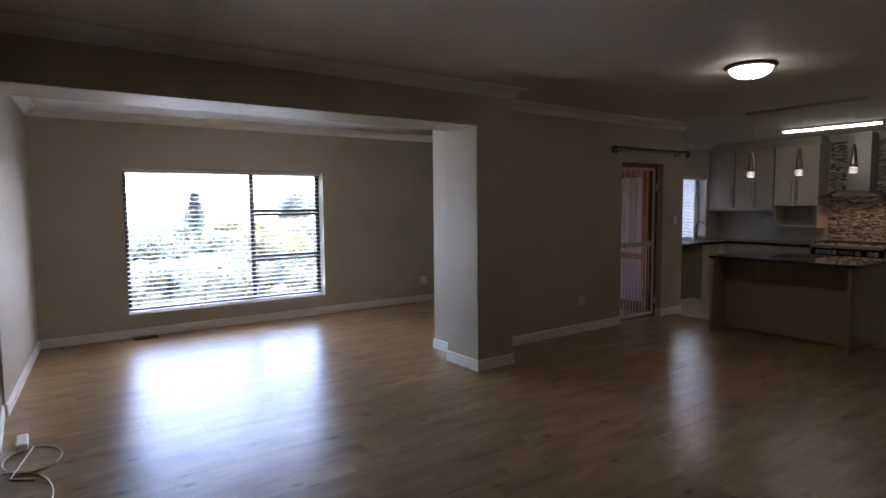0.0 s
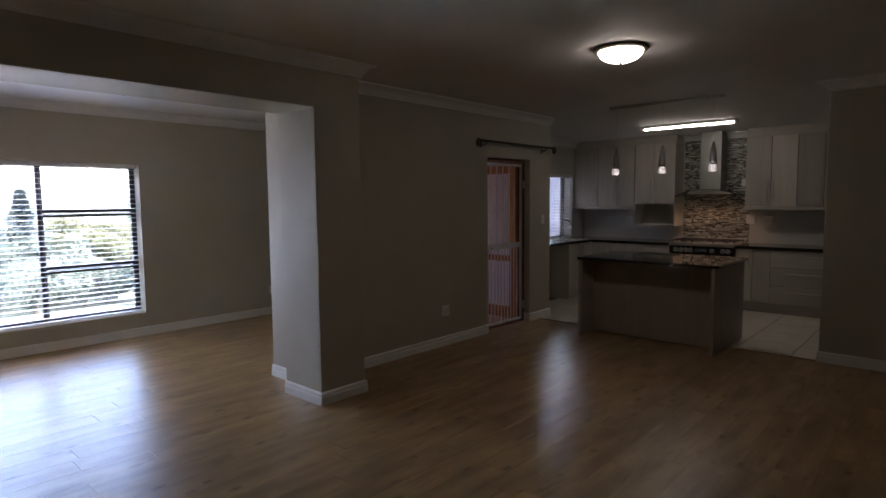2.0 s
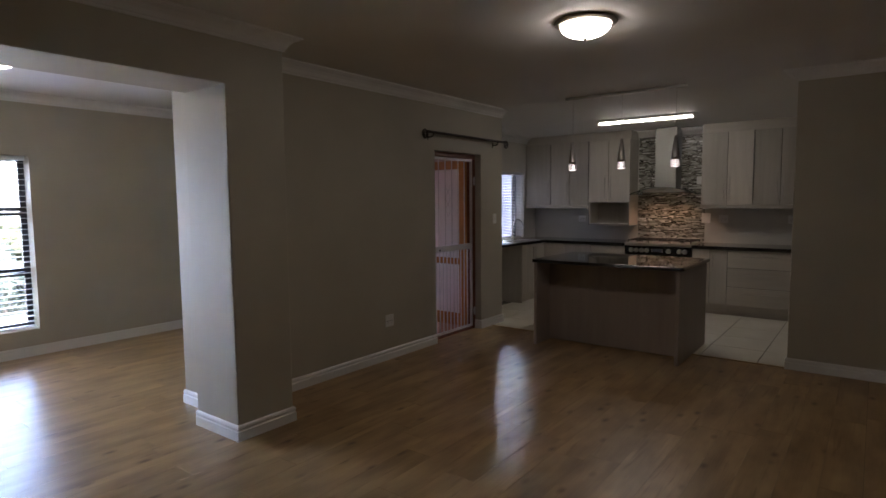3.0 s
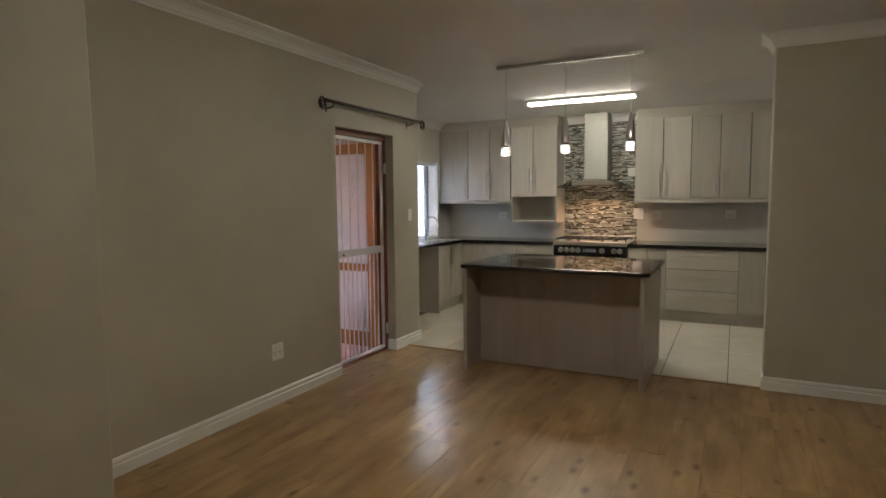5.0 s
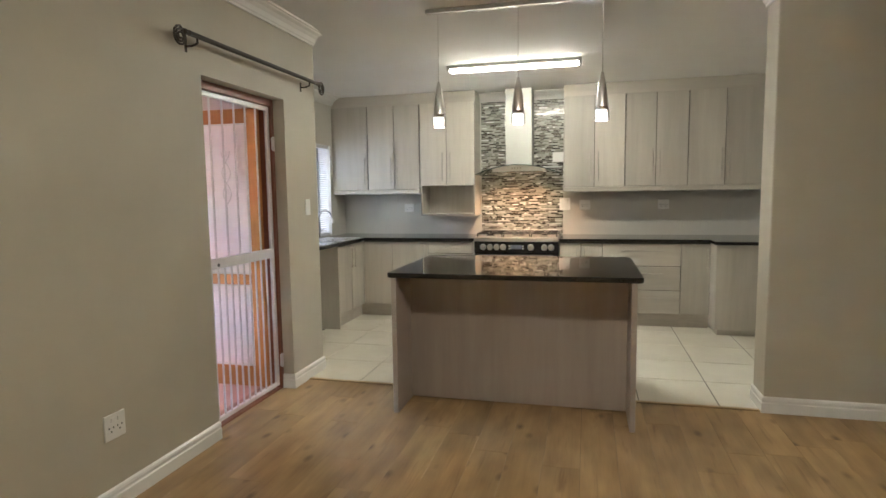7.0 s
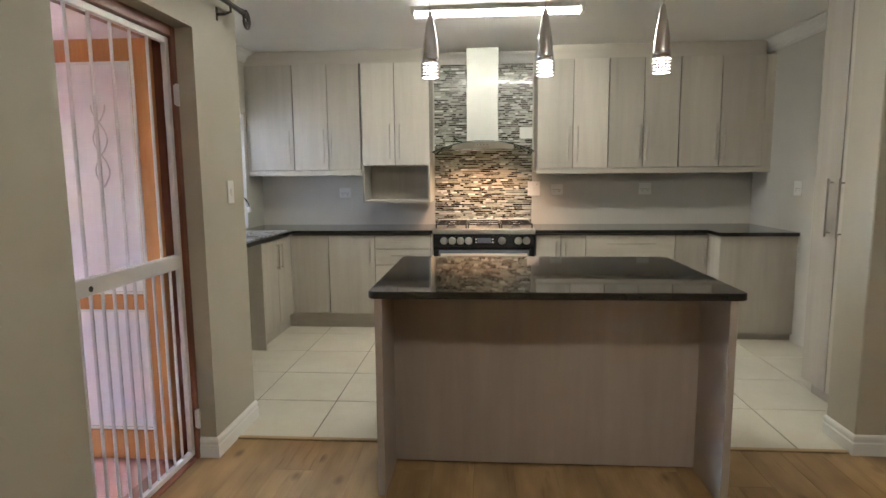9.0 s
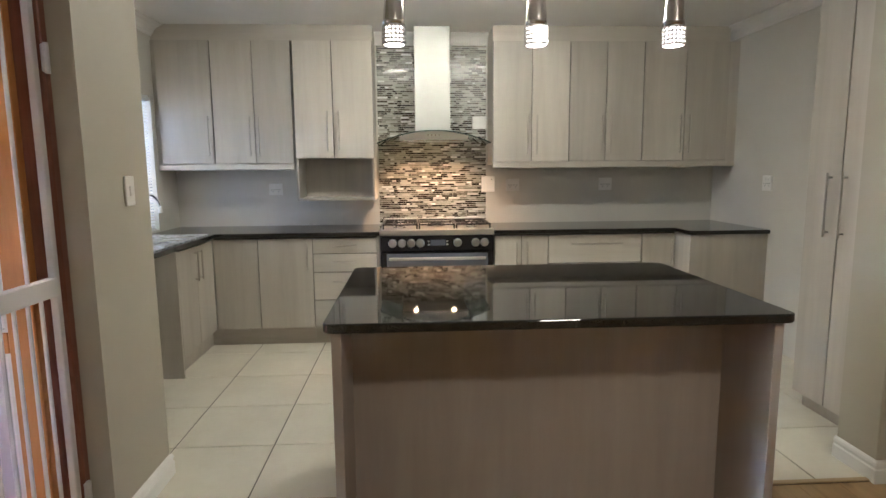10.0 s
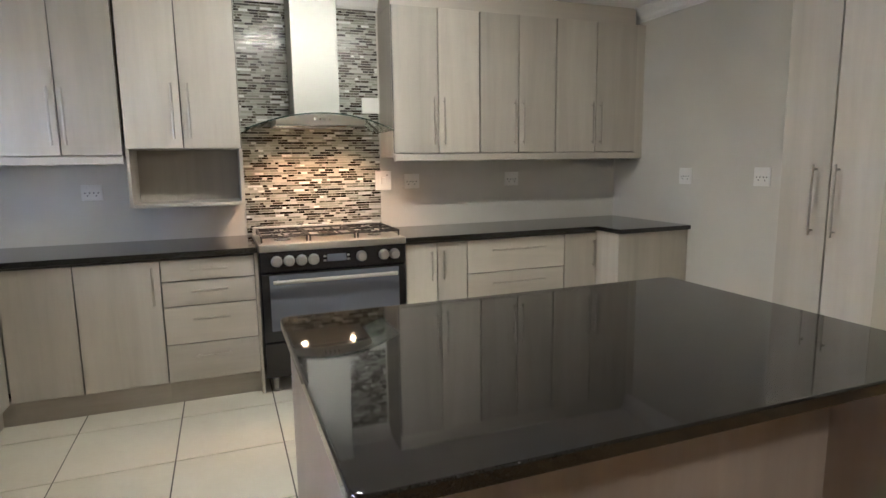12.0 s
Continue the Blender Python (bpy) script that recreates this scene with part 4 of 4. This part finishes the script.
for x, y in ((CF + 0.06, Y0 + 0.06), (CF + 0.06, Y1 - 0.06), (BACK_X - 0.1, Y0 + 0.06), (BACK_X - 0.1, Y1 - 0.06)):
    part("foot", lathe([(0.022, 0.001), (0.024, 0.012), (0.016, 0.02), (0.02, 0.1), (0.002, 0.1)], (x, y, 0), "Z", 14), STEEL, ck, "steel foot")
part("hob_top", slab(CF - 0.008, BACK_X - 0.02, Y0 - 0.002, Y1 + 0.002, 0.885, 0.93, 0.005, 2), STEEL, ck, "brushed steel hob")
part("upstand", slab(BACK_X - 0.06, BACK_X - 0.02, Y0, Y1, 0.93, 0.975, 0.006, 2), STEEL, ck)
cp = part("control_panel", slab(CF, CF + 0.03, Y0, Y1, 0.762, 0.884, 0.003), ENAMEL, ck)
for y in (4.045, 3.972, 3.898, 3.826, 3.53, 3.385, 3.315):
    k = part("knob", lathe([(0.002, -0.036), (0.025, -0.035), (0.029, -0.03), (0.031, -0.006), (0.034, 0.0), (0.002, 0.0)], (CF, y, 0.825), "X", 22), STEEL, cp, "round steel knob")
part("display", slab(CF - 0.002, CF + 0.002, 3.625, 3.745, 0.805, 0.85), OVEN_GLASS, cp)
for y in (3.612, 3.758):
    for zz in (0.812, 0.838):
        part("button", slab(CF - 0.004, CF + 0.001, y - 0.008, y + 0.008, zz - 0.005, zz + 0.005, 0.001), STEEL, cp)
od = part("oven_door", slab(CF - 0.005, CF + 0.02, Y0 + 0.004, Y1 - 0.004, 0.33, 0.752, 0.004), ENAMEL, ck)
part("oven_window", slab(CF - 0.008, CF - 0.004, Y0 + 0.05, Y1 - 0.05, 0.4, 0.742, 0.001), OVEN_GLASS, od, "dark oven glass with a bluish reflection put in its colour")
hb = rod(bmesh.new(), (CF - 0.045, Y0 + 0.07, 0.705), (CF - 0.045, Y1 - 0.07, 0.705), 0.0125, 14)
for y in (Y0 + 0.1, Y1 - 0.1):
    rod(hb, (CF - 0.045, y, 0.705), (CF - 0.004, y, 0.705), 0.009, 10)
part("oven_handle", hb, STEEL, od, "steel towel-bar handle")
part("storage_drawer", slab(CF - 0.002, CF + 0.02, Y0 + 0.004, Y1 - 0.004, 0.105, 0.322, 0.004), ENAMEL, ck)
for i, (x, y, r) in enumerate(((9.62, 3.99, 0.04), (9.9, 3.99, 0.032), (9.75, 3.69, 0.06), (9.62, 3.4, 0.032), (9.9, 3.4, 0.04))):
    b = part("burner", lathe([(r + 0.012, 0.93), (r + 0.012, 0.936), (r, 0.94), (r, 0.948), (0.002, 0.948)], (x, y, 0), "Z", 24), CHROME, ck)
    part("burner_cap", lathe([(r * 0.8, 0.948), (r * 0.82, 0.953), (r * 0.7, 0.957), (0.002, 0.957)], (x, y, 0), "Z", 24), IRON, b)
for y0, y1 in ((3.85, 4.12), (3.55, 3.83), (3.26, 3.53)):
    g = bmesh.new()
    zt = 0.964
    for y in (y0, y1):
        rod(g, (9.53, y, zt), (10.0, y, zt), 0.008, 6)
    for x in (9.53, 10.0):
        rod(g, (x, y0, zt), (x, y1, zt), 0.006, 6)
        for y in (y0, y1):
            rod(g, (x, y, 0.928), (x, y, zt), 0.006, 6)
    ym = (y0 + y1) / 2
    for x in ((9.62, 9.9) if abs(ym - 3.69) > 0.1 else (9.75,)):
        for dx, dy in ((1, 0), (-1, 0), (0, 1), (0, -1)):
            q = 0.13 if dx else (y1 - y0) / 2
            rod(g, (x + dx * 0.03, ym + dy * 0.03, zt), (x + dx * min(q, 0.13), ym + dy * q, zt), 0.0055, 6)
    rod(g, (9.765, y0, zt), (9.765, y1, zt), 0.0065, 6)
    for q in (0.28, 0.72):
        rod(g, (9.53, y0 + q * (y1 - y0), zt - 0.004), (10.0, y0 + q * (y1 - y0), zt - 0.004), 0.006, 6)
    part("pan_support", g, IRON, ck, "black cast-iron pan support")


# ---- cooker hood and mosaic ----
hd = thing("cooker_hood", (9.9, 3.7, 1.62), "steel chimney cooker hood with a curved glass canopy", "cooker hood")
part("chimney", slab(9.83, BACK_X - 0.014, 3.555, 3.852, 1.7, HK, 0.002), CHIMNEY, hd, "tall brushed steel chimney")


def arc_z(y, top, drop):
    return top - drop * ((y - 3.7) / 0.462) ** 2


def canopy(y0, y1, xf, xb, top, drop, thick, bow):
    bm = bmesh.new()
    n = 28
    rows = []
    for i in range(n + 1):
        y = y0 + (y1 - y0) * i / n
        e = (y - (y0 + y1) / 2) / ((y1 - y0) / 2)
        f = xf + bow * e * e
        zc = arc_z(y, top, drop)
        rows.append([bm.verts.new(p) for p in ((f, y, zc), (xb, y, zc), (xb, y, zc - thick), (f, y, zc - thick))])
    for p, q in zip(rows, rows[1:]):
        for j in range(4):
            bm.faces.new((p[j], p[(j + 1) % 4], q[(j + 1) % 4], q[j]))
    bm.faces.new(rows[0])
    bm.faces.new(rows[-1])
    return bm


cg = part("glass_canopy", canopy(3.238, 4.162, 9.6, BACK_X - 0.014, 1.715, 0.095, 0.006, 0.07), HOOD_GLASS, hd, "curved greenish glass canopy")
edge = []
for i in range(29):
    y = 3.238 + 0.924 * i / 28
    e = (y - 3.7) / 0.462
    edge.append((9.6 + 0.07 * e * e, y, arc_z(y, 1.712, 0.095)))
edge = [(BACK_X - 0.02, 3.238, edge[0][2]), *edge, (BACK_X - 0.02, 4.162, edge[-1][2])]
part("glass_edge", tube_along(edge, 0.0045, 6), GLASS_EDGE, cg, "dark green polished glass edge")
bm = bmesh.new()
rows = []
for i in range(21):
    y = 3.42 + 0.56 * i / 20
    zt = arc_z(y, 1.708, 0.095)
    e = (y - 3.7) / 0.28
    f = 9.64 + 0.05 * e * e
    rows.append([bm.verts.new(p) for p in ((f, y, zt), (BACK_X - 0.014, y, zt), (BACK_X - 0.014, y, 1.645), (f + 0.02, y, 1.645))])
for p, q in zip(rows, rows[1:]):
    for j in range(4):
        bm.faces.new((p[j], p[(j + 1) % 4], q[(j + 1) % 4], q[j]))
bm.faces.new(rows[0])
bm.faces.new(rows[-1])
hb = part("hood_body", bm, HOOD_STEEL, hd, "brushed steel hood body")
lip = []
for i in range(21):
    e = i / 10 - 1
    lip.append((9.664 + 0.05 * e * e, 3.7 + 0.278 * e, 1.637))
part("hood_lip", tube_along(lip, 0.0085, 8), CHROME, hb, "bright rolled front lip")
for i, y in enumerate((3.66, 3.69, 3.72, 3.75)):
    part("button", rod(bmesh.new(), (9.648, y, 1.678), (9.632, y, 1.678), 0.007, 10), CHROME, hb)
for y in (3.535, 3.865):
    part("hood_bulb", rod(bmesh.new(), (9.78, y, 1.646), (9.78, y, 1.641), 0.016, 18), LAMP_SPOT, hb, "lit warm hood bulb")
    sp = new("hood_spot", bpy.data.lights.new("hood_spot", "SPOT"))
    sp.data.energy, sp.data.color, sp.data.spot_size, sp.data.spot_blend, sp.data.shadow_soft_size = HOOD, (1.0, 0.57, 0.3), radians(115), 0.6, 0.025
    sp.matrix_world = look((9.78, y, 1.636), (9.93, y, 0.9))

sp_wall = structure("splashback", slab(BACK_X - 0.006, BACK_X, 3.218, 4.178, 0.93, 2.47), painted("pale_grout", (0.5, 0.48, 0.44), 0.9), "mosaic splashback of thin glass and stone strips", "splashback")
rng = random.Random(11)
strips, kept, bm_v, bm_f = {}, 0, [], []
z = 0.934
while z < 2.462:
    h = 0.0128
    y = 3.22 - rng.random() * 0.1
    while y < 4.176:
        l = rng.choice((0.022, 0.03, 0.04, 0.055, 0.07, 0.095))
        a, b = max(y, 3.22), min(y + l, 4.176)
        if b - a > 0.006:
            d = BACK_X - 0.0095 - rng.random() * 0.002
            back = BACK_X - 0.006
            if kept < 300 and z > 1.0:
                kept += 1
                key = round(b - a, 3)
                if key not in strips:
                    strips[key] = mesh_of("mosaic_strip", slab(-0.0045, 0.0, 0, b - a, 0, h, 0.0008), MOSAIC_STRIP)
                o = part("mosaic_strip", strips[key], None, sp_wall)
                o.location = (d + 0.0045, a, z)
            else:
                n = len(bm_v)
                bm_v += [(d, a, z), (d, b, z), (d, b, z + h), (d, a, z + h), (back, a, z), (back, b, z), (back, b, z + h), (back, a, z + h)]
                bm_f += [(n, n + 3, n + 2, n + 1), (n, n + 1, n + 5, n + 4), (n + 1, n + 2, n + 6, n + 5), (n + 2, n + 3, n + 7, n + 6), (n + 3, n, n + 4, n + 7)]
        y += l + 0.003
    z += h + 0.0045
me = bpy.data.meshes.new("mosaic_strips")
me.from_pydata(bm_v, [], bm_f)
me.materials.append(MOSAIC)
tagged(part("mosaic_strips", me, None, sp_wall), kind="stuff")


# ---- small things on the floor ----
pw = thing("power_adapter", (-0.1, 5.0, 0), "white plug adapter lying on the floor by the wall", "adapter")
part("body", slab(-0.18, -0.11, 4.9, 5.12, 0.001, 0.05, 0.012, 3), WHITE, pw)
cb = thing("cable", (0.0, 4.8, 0), "loose white cable looped on the laminate floor", "cable")
pts = [(-0.13, 4.95, 0.02)] + [(-0.1 + 0.16 * math.sin(a) + 0.02 * i / 20, 4.72 + 0.22 * math.cos(a), 0.006) for i, a in enumerate([k * 0.33 for k in range(20)])] + [(-0.2 + 0.03 * k, 4.45 - 0.02 * k, 0.006) for k in range(5)]
part("lead", tube_along(pts, 0.006, 8), CABLE, cb)
pts = [(-0.24 + 0.24 * math.sin(k * 0.2), 4.05 + 0.42 * math.cos(k * 0.2) + 0.1, 0.006) for k in range(16)]
part("lead", tube_along(pts, 0.006, 8), CABLE, cb)
vent = thing("floor_vent", (1.03, 7.98, 0), "small dark metal grille lying on the floor by the wall", "vent")
part("frame", slab(0.9, 1.16, 7.92, 8.06, 0.0005, 0.012, 0.003), BRONZE, vent)
for i in range(8):
    part("slat", slab(0.915 + 0.03 * i, 0.93 + 0.03 * i, 7.935, 8.045, 0.012, 0.017, 0.001), IRON, vent)


# ---- outside ----
def leaf_material(name, a, b):
    m = material(name, a, 0.6)
    oi = node(m, "ShaderNodeNewGeometry")
    c = ramp(m, oi.outputs["Random Per Island"], [(0.0, a), (1.0, b)])
    link(m, c, bsdf(m).inputs["Base Color"])
    tr, both = node(m, "ShaderNodeBsdfTranslucent"), node(m, "ShaderNodeMixShader", Fac=0.6)
    link(m, c, tr.inputs["Color"])
    link(m, bsdf(m).outputs[0], both.inputs[1])
    link(m, tr.outputs[0], both.inputs[2])
    link(m, both.outputs[0], m.node_tree.nodes["Material Output"].inputs["Surface"])
    return m


# leaf colours are paled to stand in for haze over the distance
LEAF = leaf_material("hazy_broad_leaves", (0.1, 0.13, 0.1), (0.15, 0.175, 0.13))
LEAF_YELLOW = leaf_material("hazy_yellowish_leaves", (0.14, 0.15, 0.075), (0.18, 0.185, 0.095))
NEEDLE = leaf_material("conifer_needles", (0.075, 0.105, 0.1), (0.1, 0.13, 0.12))
GROUND = painted("dry_garden_ground", (0.1, 0.12, 0.08), 0.95, 0.3, 0.5)
PAVING = painted("pale_paving", (0.42, 0.4, 0.37), 0.85, 0.12, 0.3)
GZ = -6.0
gm = bmesh.new()
n = 24
for i in range(n + 1):
    for j in range(n + 1):
        s = lambda k: math.copysign(abs(2 * k / n - 1) ** 3, 2 * k / n - 1) * 2500
        gm.verts.new((s(i), s(j) + 60, GZ))
gm.verts.ensure_lookup_table()
for i in range(n):
    for j in range(n):
        gm.faces.new([gm.verts[a * (n + 1) + b] for a, b in ((i, j), (i + 1, j), (i + 1, j + 1), (i, j + 1))])
structure("ground", gm, GROUND, "garden ground falling away below the house", "ground")
structure("pavement", slab(-12, 10.5, 24, 47, GZ, GZ + 0.06), PAVING, "pale paved yard below the window", "pavement")


def tree(x, y, h, spread, leaf, seed, label, count=9000, size=0.24):
    r = random.Random(seed)
    t = thing("tree", (x, y, GZ), label, "tree", "garden trees")
    bm = rod(bmesh.new(), (x, y, GZ - 0.2), (x, y, GZ + h * 0.5), 0.2, 9, 0.1)
    limbs = []
    for k in range(7):
        a = r.random() * 6.28
        z0 = GZ + h * (0.25 + 0.25 * r.random())
        tip = (x + spread * 0.6 * math.cos(a), y + spread * 0.6 * math.sin(a), GZ + h * (0.55 + 0.3 * r.random()))
        rod(bm, (x, y, z0), tip, 0.09, 6, 0.03)
        limbs.append(tip)
    part("trunk", bm, CONIFER_BARK, t)
    vs, fs = [], []
    clumps = [(tip[0] + r.gauss(0, 0.4), tip[1] + r.gauss(0, 0.4), tip[2] + r.gauss(0, 0.3), spread * r.uniform(0.25, 0.45)) for tip in limbs for _ in range(2)]
    clumps += [(x, y, GZ + h * 0.85, spread * 0.4), (x, y, GZ + h * 0.35, spread * 0.5)]
    for i in range(count):
        cx, cy, cz, cr = r.choice(clumps)
        d = Vector((r.gauss(0, 1), r.gauss(0, 1), r.gauss(0, 0.8))).normalized() * cr * r.uniform(0.3, 1.1)
        c = Vector((cx, cy, cz)) + d
        u = Vector((r.gauss(0, 1), r.gauss(0, 1), r.gauss(0, 1))).normalized()
        w = u.orthogonal().normalized()
        s = size * r.uniform(0.6, 1.3)
        q = len(vs)
        vs += [c - u * s, c - w * s * 0.5, c + u * s, c + w * s * 0.5]
        fs += [(q, q + 1, q + 2), (q, q + 2, q + 3)]
    me = bpy.data.meshes.new("crown")
    me.from_pydata(vs, [], fs)
    me.materials.append(leaf)
    part("crown", me, None, t)


def conifer(x, y, h, spread, seed, label):
    r = random.Random(seed)
    t = thing("conifer", (x, y, GZ), label, "tree", "garden trees")
    bm = rod(bmesh.new(), (x, y, GZ - 0.2), (x, y, GZ + h), 0.22, 9, 0.02)
    vs, fs = [], []
    z = 0.12
    while z < 0.99:
        rad = spread * (1 - z) ** 1.05 + 0.06
        for k in range(14):
            a = r.random() * 6.28
            tip = Vector((x + rad * math.cos(a), y + rad * math.sin(a), GZ + h * z + 0.12 * rad))
            root = Vector((x, y, GZ + h * z))
            rod(bm, root, tip, 0.03, 4, 0.01)
            for i in range(48):
                c = root.lerp(tip, r.uniform(0.15, 1.0))
                d = Vector((r.gauss(0, 1), r.gauss(0, 1), r.gauss(0, 0.25))).normalized()
                w = d.cross(Vector((0, 0, 1))).normalized()
                s = 0.36
                q = len(vs)
                vs += [c, c + d * s + w * 0.05, c + d * s * 1.2, c + d * s - w * 0.05]
                fs += [(q, q + 1, q + 2), (q, q + 2, q + 3)]
        z += 0.062 * (1.25 - z)
    part("trunk", bm, CONIFER_BARK, t)
    me = bpy.data.meshes.new("needles")
    me.from_pydata(vs, [], fs)
    me.materials.append(NEEDLE)
    part("needles", me, None, t)


rng = random.Random(7)
conifer(12.6, 58, 8.85, 3.8, 3, "tall layered conifer standing above the garden trees")
for i in range(18):
    x = -2 + i * 2.0 + rng.uniform(-0.7, 0.7)
    tree(x, 58 + rng.uniform(-4, 8), 4.9 + 1.7 * math.exp(-((x - 1) / 4) ** 2) + (1.0 if x > 17 else 0) + rng.uniform(-0.4, 0.5), 3.0, LEAF_YELLOW if 15 < x < 22 else LEAF, 20 + i, "leafy yellow-green garden tree" if 15 < x < 22 else "dense dark green garden tree")
for i in range(14):
    tree(0 + i * 2.1 + rng.uniform(-1, 1), 49 + rng.uniform(-2, 3), 2.9 + rng.uniform(-0.4, 0.5), 2.0, LEAF, 60 + i, "low green shrub beside the paved yard", 5000, 0.2)
tree(30.5, 75, 10.2, 3.4, LEAF, 99, "tall round-crowned tree far behind the garden")


# ---- floors, piece by piece ----
floor = structure("floor", slab(-2.0, 7.222, -2.6, FAR_Y, -0.012, -0.004), GROUT, "brown oak-look laminate floor with knots", "floor")
rng = random.Random(4)
plank = mesh_of("plank", slab(-0.5993, 0.5993, -0.0953, 0.0953, -0.004, 0.0), FLOOR)
rest_v, rest_f, singles = [], [], 0
y = -2.6
while y < FAR_Y:
    x = -2.0 - rng.random() * 1.2
    while x < 7.222:
        x0, x1, y0, y1 = max(x, -2.0), min(x + 1.2, 7.222), y, min(y + 0.192, FAR_Y)
        hidden = (x1 < -0.3 and y0 > 4.6) or (x0 > 3.8 and y0 > 5.05 and y1 < 5.5)
        if x1 - x0 > 0.02 and y1 - y0 > 0.02 and not hidden:
            if 0.2 < y and x1 > 0.0 and singles < 300:
                singles += 1
                if x == x0 and x1 == x + 1.2 and y1 - y0 > 0.19:
                    ob = part("plank", plank, None, floor)
                    ob.location = (x + 0.6, y + 0.096, 0)
                else:
                    part("plank", slab(x0 + 0.0007, x1 - 0.0007, y0 + 0.0007, y1 - 0.0007, -0.004, 0.0), FLOOR, floor)
            else:
                n = len(rest_v)
                a, b, c, d = x0 + 0.0007, x1 - 0.0007, y0 + 0.0007, y1 - 0.0007
                rest_v += [(a, c, 0), (b, c, 0), (b, d, 0), (a, d, 0), (a, c, -0.004), (b, c, -0.004), (b, d, -0.004), (a, d, -0.004)]
                rest_f += [(n, n + 1, n + 2, n + 3), (n, n + 4, n + 5, n + 1), (n + 1, n + 5, n + 6, n + 2), (n + 2, n + 6, n + 7, n + 3), (n + 3, n + 7, n + 4, n)]
        x += 1.2
    y += 0.192
part("plank", slab(6.13, 7.02, 5.0807, 5.119, -0.004, 0.0), FLOOR, floor)
me = bpy.data.meshes.new("planks")
me.from_pydata(rest_v, [], rest_f)
me.materials.append(FLOOR)
tagged(part("planks", me, None, floor), kind="stuff")

tiles = structure("kitchen_floor", slab(7.252, BACK_X, RIGHT_Y, LEFT_Y, -0.005, -0.003), GROUT, "cream ceramic kitchen floor tiles with dark grout", "floor")
for i in range(6):
    for j in range(-2, 9):
        x, y = 7.252 + 0.514 * i, 1.588 + 0.505 * (j - 1)
        x1, y0, y1 = min(x + 0.508, BACK_X), max(y, RIGHT_Y), min(y + 0.4985, LEFT_Y)
        if x1 - x > 0.03 and y1 - y0 > 0.03:
            part("tile", slab(x + 0.002, x1, y0, y1, -0.003, 0.002, 0.001), TILE, tiles)
